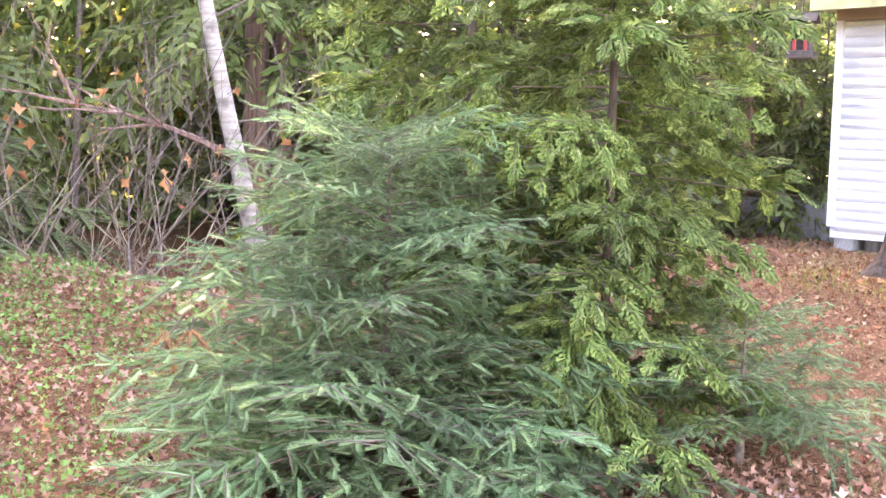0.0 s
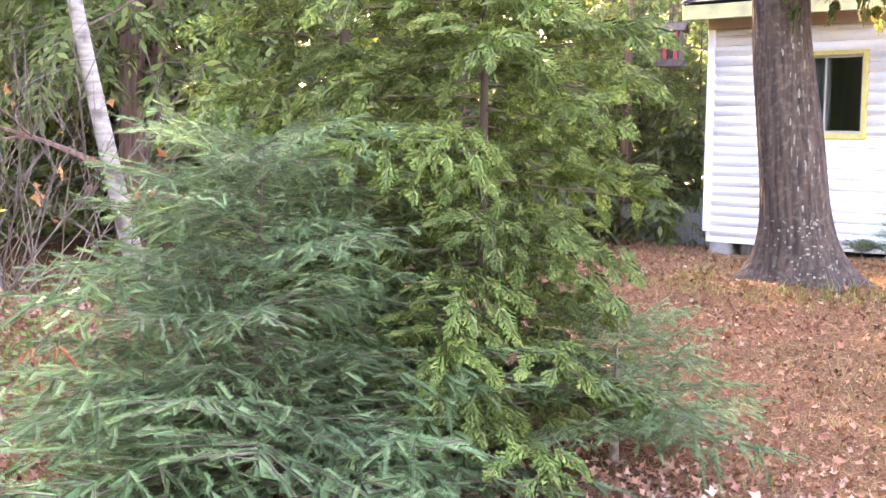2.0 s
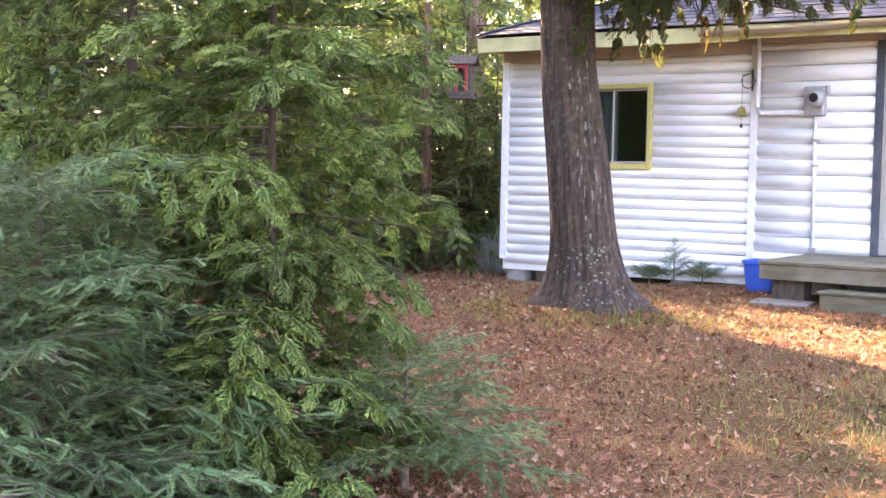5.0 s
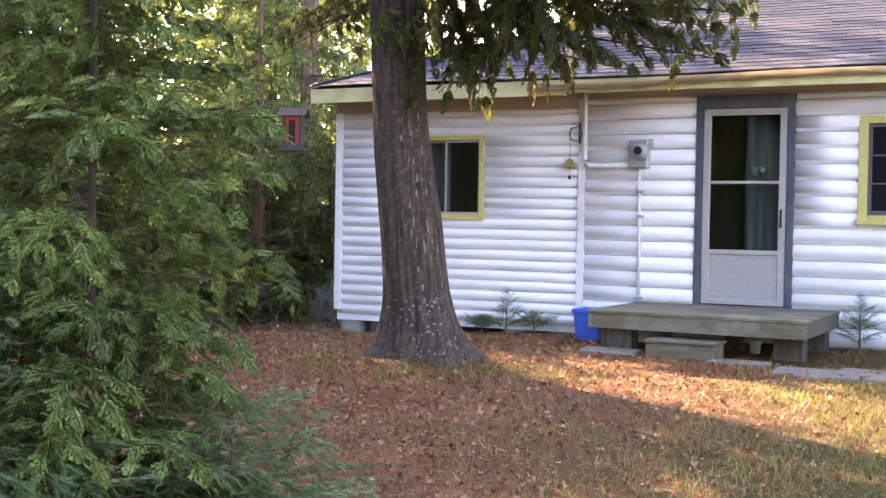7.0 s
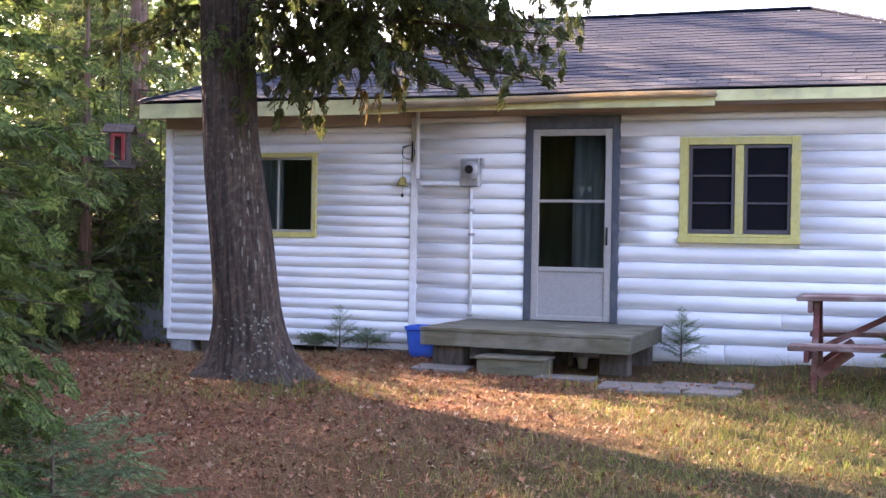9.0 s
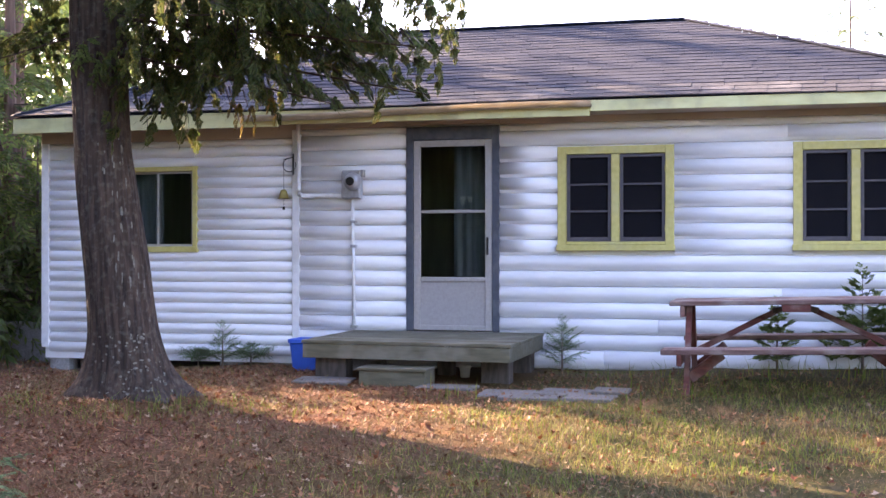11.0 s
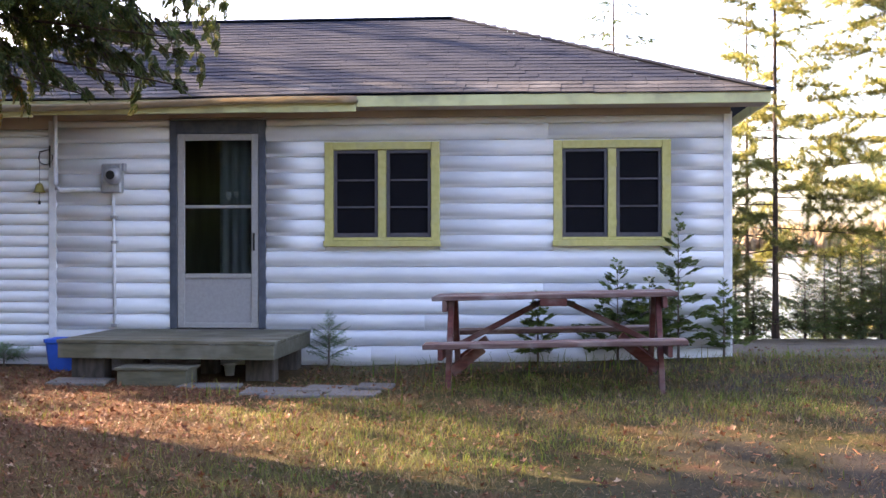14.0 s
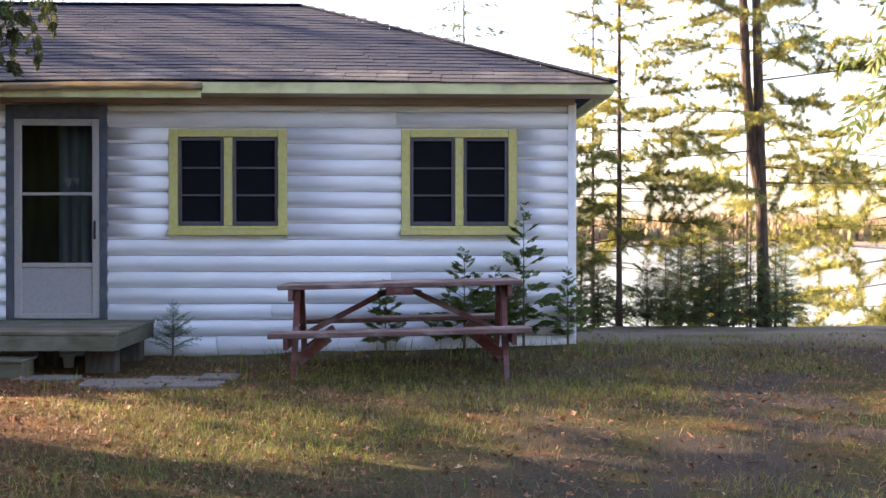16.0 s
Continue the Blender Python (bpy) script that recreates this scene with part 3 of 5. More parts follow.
part("fascia", boxes((EX + 0.03, 18.4, ER - 0.002, ER + 0.024, 3.03, 3.135)), M_FASCIA, cottage)
part("fascia", boxes((EX + 0.03, 18.4, EL - 0.024, EL + 0.002, 2.985, 3.09)), M_FASCIA, cottage)
bm = bmesh.new()
prev = None
for y in np.linspace(1.40, 5.0, 14):
    ring = []
    sag = 0.012 * math.sin((y - 1.4) * 1.7) - 0.012 * (y - 1.4)
    for k in range(9):
        a = math.pi * (1 + k / 8)
        ring.append(bm.verts.new((EX - 0.045 + 0.05 * math.cos(a), y, 3.125 + 0.062 * math.sin(a) + sag)))
    if prev:
        for k in range(8):
            bm.faces.new((prev[k], prev[k + 1], ring[k + 1], ring[k]))
    prev = ring
bmesh.ops.solidify(bm, geom=bm.faces[:], thickness=0.003)
gutter = part("gutter", bm, M_GUTTER, cottage, "sagging tan metal gutter", smooth=True)

# roof: deck, shingle courses, hip caps
slope = math.hypot(RX - EX, RZ - EZ)
ry0, ry1 = ER + (RX - EX), EL - (RX - EX)
bx = 18.44
bm = bmesh.new()
c = [bm.verts.new(p) for p in ((EX, ER, EZ - 0.02), (EX, EL, EZ - 0.02), (bx, EL, EZ - 0.02), (bx, ER, EZ - 0.02), (RX, ry0, RZ - 0.02), (RX, ry1, RZ - 0.02))]
for f in ((0, 4, 5, 1), (1, 5, 2), (2, 5, 4, 3), (3, 4, 0)):
    bm.faces.new([c[i] for i in f])
bm.faces.new([c[i] for i in (0, 1, 2, 3)])
roof = part("roof", bm, M_SHINGLE, cottage, "hip roof of faded grey asphalt shingles")
r = random.Random(11)
COURSES = 25
ux, uz = (RX - EX) / slope, (RZ - EZ) / slope
for k in range(COURSES):
    u0, u1 = k / COURSES, (k + 1.12) / COURSES
    lo, hi = ER + u0 * (RX - EX) + 0.0, EL - u0 * (RX - EX)
    bm = bmesh.new()
    y = lo - 0.02
    off = r.uniform(0, 0.3)
    first = True
    while y < hi:
        w = (off if first and off > 0.06 else 0.305)
        first = False
        e = min(y + w - 0.006, hi + 0.02)
        if e - y > 0.03:
            s0, s1 = u0 * slope - 0.02 + r.uniform(-0.006, 0.004), min(u1, 1) * slope
            t0 = 0.008 + r.uniform(0, 0.004)
            sag = 0.012 * math.sin(y * 1.1 + 0.6)
            V = []
            for (s, t) in ((s0, 0.0), (s0, t0), (s1, 0.004), (s1, -0.004)):
                for yy in (y, e):
                    V.append(bm.verts.new((EX + ux * s - uz * t, yy, EZ + uz * s + ux * t + sag * (1 - u0))))
            for f in ((0, 2, 3, 1), (2, 4, 5, 3), (0, 4, 2), (1, 3, 5)):
                bm.faces.new([V[i] for i in f])
        y += w
    part("shingle_course", bm, M_SHINGLE_SUN if k < 3 else M_SHINGLE, roof)
for a, d in (((EX, ER), (RX, ry0)), ((EX, EL), (RX, ry1)), ((RX, ry0), (RX, ry1))):
    bm = bmesh.new()
    za, zb = (EZ if a[0] == EX else RZ), RZ
    beam(bm, (a[0], a[1], za + 0.012), (d[0], d[1], zb + 0.012), 0.13, 0.022, 0.006)
    part("hip_cap", bm, M_SHINGLE, roof)

# screen door
door = link_part("screen_door", None, cottage, "grey aluminium screen door with two panes, closed")
door.empty_display_size = 0.1
part("door_casing", boxes((WX - 0.04, WX + 0.1, 2.39, 2.462, 0.885, 2.96), (WX - 0.04, WX + 0.1, 3.288, 3.36, 0.885, 2.96), (WX - 0.042, WX + 0.1, 2.463, 3.287, 2.828, 2.962)), M_BLUE, door, "slate-blue painted casing")
D0, D1, DZ0, DZ1 = 2.466, 3.284, 0.895, 2.824
part("door_frame", boxes((WX - 0.03, WX + 0.015, D0, D0 + 0.07, DZ0, DZ1), (WX - 0.03, WX + 0.015, D1 - 0.07, D1, DZ0, DZ1), (WX - 0.03, WX + 0.014, D0 + 0.071, D1 - 0.071, DZ1 - 0.065, DZ1),
                         (WX - 0.03, WX + 0.014, D0 + 0.071, D1 - 0.071, 1.39, 1.435), (WX - 0.03, WX + 0.014, D0 + 0.071, D1 - 0.071, DZ0, DZ0 + 0.05),
                         (WX - 0.026, WX + 0.012, D0 + 0.071, D1 - 0.071, 2.085, 2.115)), M_ALU, door)
part("kick_panel", boxes((WX - 0.012, WX + 0.004, D0 + 0.07, D1 - 0.07, DZ0 + 0.048, 1.392), bevel=0.002), M_ALU_PANEL, door)
for a, c in ((1.434, 2.087), (2.113, DZ1 - 0.063)):
    g = part("pane", boxes((WX - 0.008, WX - 0.004, D0 + 0.068, D1 - 0.068, a, c), bevel=0), M_GLASS, door)
    g.visible_shadow = False
part("door_handle", boxes((WX - 0.065, WX - 0.05, D0 + 0.03, D0 + 0.05, 1.66, 1.84), (WX - 0.052, WX - 0.029, D0 + 0.032, D0 + 0.048, 1.665, 1.685), (WX - 0.052, WX - 0.029, D0 + 0.032, D0 + 0.048, 1.815, 1.835)), M_DARK, door)
# inner door standing ajar, seen through the panes
inner = part("inner_door", boxes((WX + 0.22, WX + 1.0, 2.42, 2.46, 0.875, 2.83), bevel=0.006), M_TRIMW, None)
tagged(inner, "pale inner door standing open behind the screen door", "door")
bm = bmesh.new()
prev = None
for k in range(25):
    pair = [bm.verts.new((12.70 + 0.018 * math.sin(k * 1.1), 2.52 + 0.40 * k / 24, z)) for z in (0.95, 2.95)]
    if prev:
        bm.faces.new((prev[0], pair[0], pair[1], prev[1]))
    prev = pair
bmesh.ops.solidify(bm, geom=bm.faces[:], thickness=0.003)
drape = part("curtain", bm, M_CURTAIN, None, smooth=True)
tagged(drape, "pale grey curtain hanging just inside the doorway", "curtain")
# stands for a small white reflection in the glass; bowl and cord are added
bm = bmesh.new()
tube(bm, [(12.80, 2.80, 2.16), (12.80, 2.80, 2.17), (12.80, 2.80, 2.21), (12.80, 2.80, 2.26)], [0.05, 0.09, 0.11, 0.12], 16)
tube(bm, [(12.80, 2.80, 2.26), (12.80, 2.80, 3.02)], 0.006, 6)
hung_bowl = part("white_bowl", bm, M_CERAMIC, None, smooth=True)
tagged(hung_bowl, "small white bowl hung inside the doorway, for a pale reflection in the glass", "lamp")

clad(LOG, 0.156, [(0.53, 0.19)] + [(0.72 + 0.156 * k, 0.156) for k in range(14)] + [(2.904, 0.065)], RIGHT + 0.072, SPLIT - 0.042, [DOOR, WIN1, WIN2], front, 2.5)
clad(LAP, 0.1114, [(0.592 + 0.1114 * k, 0.1114) for k in range(20)] + [(2.82, 0.06)], SPLIT + 0.042, LEFT - 0.092, [SLIDE], front, 9)

# piers under the wing
pier_y = (7.40, 7.05, 5.35, 4.75)
for k, y in enumerate(pier_y):
    g0 = float(height(WX + 0.2, y))
    if k == 1:
        ob = part("wooden_post", boxes((WX + 0.05, WX + 0.2, y - 0.07, y + 0.07, g0 - 0.05, 0.63)), M_DARKWOOD, cottage)
    else:
        part("pier_block", boxes((WX + 0.05, WX + 0.3, y - 0.12, y + 0.12, g0 - 0.05, 0.50 + 0.13), bevel=0.01), M_BLOCK, cottage)
for y in (5.6, 6.6):
    part("pier_block", boxes((15.0, 15.25, y - 0.12, y + 0.12, 0.4, 0.74), bevel=0.01), M_BLOCK, cottage)
part("sill_beam", boxes((WX + 0.06, WX + 0.15, SPLIT, LEFT - 0.02, 0.635, 0.74)), M_DARKWOOD, cottage)

# service mast, meter and conduit
meter = root("electric_meter", (WX - 0.03, 3.92, 2.3), "grey electric meter box with white conduit on the siding", "meter")
part("meter_box", boxes((WX - 0.13, WX - 0.024, 3.83, 4.03, 2.24, 2.53), bevel=0.012), M_METER, meter)
bm = bmesh.new()
tube(bm, [(WX - 0.13, 3.90, 2.41), (WX - 0.16, 3.90, 2.41), (WX - 0.215, 3.90, 2.41), (WX - 0.23, 3.90, 2.41)], [0.092, 0.09, 0.075, 0.05], 20)
part("meter_dome", bm, M_METER, meter, "round glass-fronted dial", smooth=True)
bm = bmesh.new()
tube(bm, [(WX - 0.232, 3.90, 2.41), (WX - 0.236, 3.90, 2.41)], 0.045, 16)
part("dial", bm, M_DARK, meter)
part("bracket", boxes((WX - 0.1, WX - 0.03, 3.80, 3.829, 2.46, 2.535), bevel=0.003), M_METER, meter)
bm = bmesh.new()
tube(bm, [(WX - 0.06, 3.93, 2.24), (WX - 0.055, 3.925, 1.6), (WX - 0.05, 3.92, 0.90)], 0.017, 8)
part("conduit", bm, M_TRIMW, meter, "white painted downpipe conduit", smooth=True)
bm = bmesh.new()
tube(bm, [(WX - 0.07, 4.03, 2.275), (WX - 0.07, 4.3, 2.272), (WX - 0.07, 4.47, 2.27), (WX - 0.07, 4.51, 2.29), (WX - 0.07, 4.515, 2.34), (WX - 0.07, 4.52, 2.7), (WX - 0.07, 4.525, 3.03)], 0.025, 8)
part("conduit", bm, M_TRIMW, meter, "white painted service conduit", smooth=True)
for y, z in ((3.925, 2.0), (3.92, 1.75), (3.92, 0.92)):
    part("clamp", boxes((WX - 0.08, WX - 0.025, y - 0.035, y + 0.03, z - 0.015, z + 0.015), bevel=0.003), M_METER, meter)
bm = bmesh.new()
tube(bm, [(EX + 0.25, 4.525, 3.20), (EX + 0.25, 4.525, 4.3), (EX + 0.25, 4.525, 5.0), (EX + 0.22, 4.525, 5.08), (EX + 0.14, 4.525, 5.09)], [0.025, 0.025, 0.025, 0.032, 0.036], 8)
mast = part("service_mast", bm, M_TRIMW, None, smooth=True)
tagged(mast, "white service mast standing on the roof edge", "mast")

# bell on its scrolled bracket
bell = root("hanging_bell", (WX - 0.03, 4.66, 2.28), "small dull brass bell under a black scrolled wall bracket", "bell")
bm = boxes((WX - 0.045, WX - 0.031, 4.585, 4.60, 2.50, 2.72), bevel=0.002)
tube(bm, [(WX - 0.04 + 0.0, 4.60 + 0.08 * math.sin(a) * 0.9 + 0.035, 2.60 + 0.07 * math.cos(a)) for a in np.linspace(0, 5.2, 16)], 0.005, 5)
beam(bm, (WX - 0.04, 4.60, 2.68), (WX - 0.04, 4.70, 2.66), 0.008, 0.008, 0)
part("bracket", bm, M_DARK, bell)
bm = bmesh.new()
tube(bm, [(WX - 0.06, 4.69, 2.345), (WX - 0.06, 4.69, 2.335), (WX - 0.06, 4.69, 2.30), (WX - 0.06, 4.69, 2.265), (WX - 0.06, 4.69, 2.25)], [0.012, 0.03, 0.042, 0.052, 0.066], 14)
part("bell_cup", bm, M_BRASS, bell, smooth=True)
bm = bmesh.new()
tube(bm, [(WX - 0.06, 4.69, 2.345), (WX - 0.06, 4.69, 2.66)], 0.0025, 5)
tube(bm, [(WX - 0.06, 4.69, 2.25), (WX - 0.06, 4.69, 2.16)], 0.002, 5)
tube(bm, [(WX - 0.06, 4.69, 2.165), (WX - 0.06, 4.69, 2.13)], 0.014, 6)
part("cord", bm, M_DARK, bell)

# ---- deck, step, slabs, bin ----
deck = root("deck", (11.6, 2.9, 0.5), "low olive-stained wooden deck before the screen door", "deck")
DX0, DX1, DY0, DY1, DT = 10.86, 12.44, 1.94, 3.90, 0.885


def skew(bm):
    """Shears the deck to fit its corners to the camera's view, its front edge nearer at one end."""
    for v in bm.verts:
        v.co.x += 0.07 * (v.co.y - 2.9) * (DX1 - v.co.x) / (DX1 - DX0)
    return bm


n = 12
for k in range(n):
    w = (DX1 - DX0) / n
    part("plank", skew(boxes((DX0 + k * w + 0.003, DX0 + (k + 1) * w - 0.003, DY0 - 0.012, DY1 + 0.012, DT - 0.03, DT + random.Random(k).uniform(-0.002, 0.002)), bevel=0.004)), M_DECK, deck)
part("rim_board", skew(boxes((DX0 + 0.005, DX0 + 0.045, DY0, DY1, DT - 0.162, DT - 0.034))), M_DECK, deck)
for y in (DY0, DY1 - 0.04):
    part("rim_board", skew(boxes((DX0 + 0.047, DX1, y, y + 0.04, DT - 0.162, DT - 0.034))), M_DECK, deck)
for y in (2.45, 2.95, 3.4):
    part("joist", skew(boxes((DX0 + 0.05, DX1 - 0.02, y, y + 0.04, DT - 0.155, DT - 0.034))), M_DARKWOOD, deck)
# the front left block is concrete; dark wood's colour stands for its shade
for x, y, half, mat in ((11.12, 3.66, 0.15, M_DARKWOOD), (12.2, 3.68, 0.17, M_BLOCK), (11.3, 2.16, 0.13, M_DARKWOOD), (12.2, 2.15, 0.15, M_DARKWOOD), (11.75, 2.75, 0.07, M_DARKWOOD)):
    part("support_block", boxes((x - 0.1, x + 0.1, y - half, y + half, float(height(x, y)) - 0.04, DT - 0.164), bevel=0.01), mat, deck)
step = root("wooden_step", (10.9, 3.05, 0.52), "olive-stained wooden box step tucked under the deck's edge", "step")
sz = float(height(10.8, 3.05))
part("tread", boxes((10.62, 11.0, 2.64, 3.28, sz + 0.125, sz + 0.15)), M_DECK, step)
part("riser", boxes((10.64, 10.67, 2.66, 3.26, sz - 0.03, sz + 0.123)), M_DECK, step)
for y in (2.66, 3.23):
    part("side_board", boxes((10.672, 10.98, y, y + 0.03, sz - 0.03, sz + 0.123)), M_DECK, step)
pot = root("plant_pot", (11.55, 2.52, float(height(11.55, 2.52))), "small pale plastic pot stored under the deck", "pot")
bm = bmesh.new()
pz0 = float(height(11.55, 2.52))
tube(bm, [(11.55, 2.52, pz0), (11.55, 2.52, pz0 + 0.085), (11.55, 2.52, pz0 + 0.087), (11.55, 2.52, pz0 + 0.11)], [0.042, 0.052, 0.058, 0.058], 14)
part("pot_body", bm, M_CERAMIC, pot, smooth=True)
r = random.Random(5)
for k, (x, y, w, d, a) in enumerate(((10.35, 1.86, 0.50, 0.46, 4), (10.42, 1.40, 0.52, 0.42, -3), (9.98, 1.62, 0.30, 0.48, 7), (10.02, 1.14, 0.32, 0.40, -5), (10.48, 1.02, 0.40, 0.3, 2),
                                     (10.75, 3.62, 0.40, 0.5, 6), (10.62, 2.45, 0.30, 0.5, -2))):
    z = float(height(x, y))
    bm = bmesh.new()
    box(bm, -w / 2, w / 2, -d / 2, d / 2, -0.045, 0.012, 0.008, Matrix.Translation((x, y, z + 0.012)) @ Euler((r.uniform(-0.02, 0.02), r.uniform(-0.02, 0.02), radians(a))).to_matrix().to_4x4())
    s = part("paving_slab", bm, M_SLAB, None)
    tagged(s, "worn grey concrete paving slab sunk in the turf", "slab", "slabs before the deck")
bz = float(height(12.1, 4.25))
bin_ = root("recycling_bin", (12.1, 4.27, bz), "blue plastic recycling bin beside the deck", "bin")
bm = bmesh.new()
outer = []
for z, s in ((0.0, 0.125), (0.27, 0.15), (0.28, 0.165), (0.315, 0.165)):
    outer.append([bm.verts.new((12.12 + s * 1.1 * sx, 4.29 + s * sy, bz + z)) for sx, sy in ((-1, -0.85), (-0.85, -1), (0.85, -1), (1, -0.85), (1, 0.85), (0.85, 1), (-0.85, 1), (-1, 0.85))])
for z, s in ((0.315, 0.15), (0.02, 0.115)):
    outer.append([bm.verts.new((12.12 + s * 1.1 * sx, 4.29 + s * sy, bz + z)) for sx, sy in ((-1, -0.85), (-0.85, -1), (0.85, -1), (1, -0.85), (1, 0.85), (0.85, 1), (-0.85, 1), (-1, 0.85))])
for a, c in zip(outer, outer[1:]):
    for k in range(8):
        bm.faces.new((a[k], a[(k + 1) % 8], c[(k + 1) % 8], c[k]))
bm.faces.new(list(reversed(outer[0])))
bm.faces.new(outer[-1])
part("tub", bm, M_BIN, bin_)

# ---- picnic table ----
table = root("picnic_table", (10.9, -0.45, 0.5), "worn red-stained wooden picnic table with two attached benches", "picnic table")
TY0, TY1 = -1.44, 0.55


def lift(y):
    """The table leans, higher towards the lake."""
    return -0.022 * (y - TY1) - 0.01


def plank(name, x0, x1, z, thick, mat, over=0.0):
    bm = bmesh.new()
    beam(bm, ((x0 + x1) / 2, TY0 - over, z + lift(TY0 - over)), ((x0 + x1) / 2, TY1 + over, z + lift(TY1 + over)), x1 - x0, thick, 0.006)
    return part(name, bm, mat, table)


TZ = 1.295
for k in range(5):
    plank("tabletop_plank", 10.42 + k * 0.152, 10.42 + k * 0.152 + 0.146, TZ - 0.019, 0.038, M_TABLE_TOP)
for k in range(2):
    plank("bench_plank", 10.0 + k * 0.145, 10.0 + k * 0.145 + 0.139, 0.915, 0.042, M_TABLE_TOP, 0.035)
    plank("bench_plank", 11.27 + k * 0.145, 11.27 + k * 0.145 + 0.139, 0.945, 0.042, M_TABLE_TOP, -0.06)
for y in (TY0 + 0.15, TY1 - 0.15):
    zz = lift(y)
    inward = 1 if y < -0.44 else -1
    for xt, xb in ((10.60, 10.20), (11.0, 11.40)):
        bm = bmesh.new()
        beam(bm, (xb, y, float(height(xb, y)) - 0.02), (xt, y, TZ - 0.04 + zz), 0.095, 0.045, 0.004, up=(0, 1, 0))
        part("leg", bm, M_TABLE, table)
        u = (0.69 + zz - 0.53) / (TZ - 0.57)
        xa = xb + (xt - xb) * u
        part("gusset", beam(bmesh.new(), (xa, y + 0.02 * inward, 0.69 + zz), (xa + (0.06 if xt < 10.8 else -0.06), y + 0.27 * inward, 0.885 + zz), 0.04, 0.085), M_TABLE, table)
    ys = y - 0.046 * inward
    part("bench_support", beam(bmesh.new(), (10.01, ys, 0.85 + zz), (11.55, ys, 0.85 + zz), 0.038, 0.09), M_TABLE, table)
    part("top_cleat", beam(bmesh.new(), (10.43, ys, TZ - 0.085 + zz), (11.17, ys, TZ - 0.085 + zz), 0.038, 0.09), M_TABLE, table)
    yi = -0.44 - 0.13 * inward
    part("brace", beam(bmesh.new(), (10.8, y - 0.02 * inward, 0.84 + zz), (10.8, yi, TZ - 0.09 + lift(yi)), 0.07, 0.045), M_TABLE, table)
    part("brace_block", beam(bmesh.new(), (10.8, yi - 0.05 * inward, TZ - 0.10 + lift(yi)), (10.8, yi + 0.07 * inward, TZ - 0.075 + lift(yi)), 0.10, 0.045), M_DARKWOOD, table, "dark bolted block")
part("centre_cleat", beam(bmesh.new(), (10.43, -0.44, TZ - 0.068 + lift(-0.44)), (11.17, -0.44, TZ - 0.068 + lift(-0.44)), 0.22, 0.06), M_TABLE, table)

# ---- foliage shapes ----
def twig_shape(n=11, length=0.10, needle=0.025, upper=True):
    """A short fir shoot: two flat rows of needles on a stem, and a row above; all joined, so that the shoot has one tone."""
    V = [(length * (i // 2 + 0.72 * (i % 2)) / n, 0, 0) for i in range(2 * n + 1)]
    F = []
    r = random.Random(2)
    for i in range(n):
        taper = 0.75 + 0.5 * math.sin(math.pi * (0.2 + 0.7 * i / n))
        for side in (-1, 1):
            x = length * (i + 0.5) / n
            ln = needle * taper * r.uniform(0.8, 1.15)
            V.append((x + ln * 0.55, side * ln * 0.85, ln * 0.12))
            F.append((2 * i, 2 * i + 1, len(V) - 1))
        F.append((2 * i + 1, 2 * i + 2, len(V) - 1))
        if upper and i % 2 == 0:
            V.append((x + needle * 0.5, r.choice((-1, 1)) * needle * 0.45, needle * 0.6))
            F.append((2 * i, 2 * i + 1, len(V) - 1))
    V += [(length - needle * 0.25, -needle * 0.12, 0), (length - needle * 0.25, needle * 0.12, 0), (length + needle, 0, needle * 0.1)]
    F.append((len(V) - 3, len(V) - 1, len(V) - 2))
    return np.array(V), np.array(F)


def frond_shape(pairs=8, length=0.12, leaf=0.058, width=0.0032, lobed=True, seed=4):
    """A flat cedar fan: branchlets to both sides of a stem, each lobed like a hand; all joined, so that the fan has one tone."""
    r = random.Random(seed)
    V = [(length * i / pairs, 0, -0.012 * (i / pairs) ** 2) for i in range(pairs + 1)]
    F = []
    for i in range(pairs):
        u = i / pairs
        for side in (-1, 1):
            ln = leaf * (1.1 - 0.7 * u) * r.uniform(0.65, 1.15)
            a = side * radians(46 - 12 * u + r.uniform(-9, 9))
            c, s = math.cos(a), math.sin(a)
            x = V[i][0]
            k = len(V)
            dz = -0.10 * ln * r.uniform(0.3, 1.6)
            V.extend([(x + c * ln * 0.5 - s * width, s * ln * 0.5 + c * width, dz * 0.4), (x + c * ln, s * ln, dz), (x + c * ln * 0.5 + s * width, s * ln * 0.5 - c * width, dz * 0.4)])
            F.extend([(i, k, k + 1), (i, k + 1, k + 2)])
            if lobed:
                for j, turn in ((0, 0.75), (2, -0.75)):
                    b = a + turn
                    for q, back in ((0.42, 0), (0.30, 1)):
                        ox, oy = (V[k + j][0], V[k + j][1]) if not back else (x + c * ln * 0.22, s * ln * 0.22)
                        V.append((ox + math.cos(b) * ln * q, oy + math.sin(b) * ln * q, dz))
                        F.append((k + j, k + 1 if not back else i, len(V) - 1))
    k = len(V)
    V.extend([(length * 1.2, width, -0.016), (length * 1.5, 0, -0.022), (length * 1.2, -width, -0.016)])
    F.extend([(pairs, k, k + 1), (pairs, k + 1, k + 2)])
    return np.array(V), np.array(F)


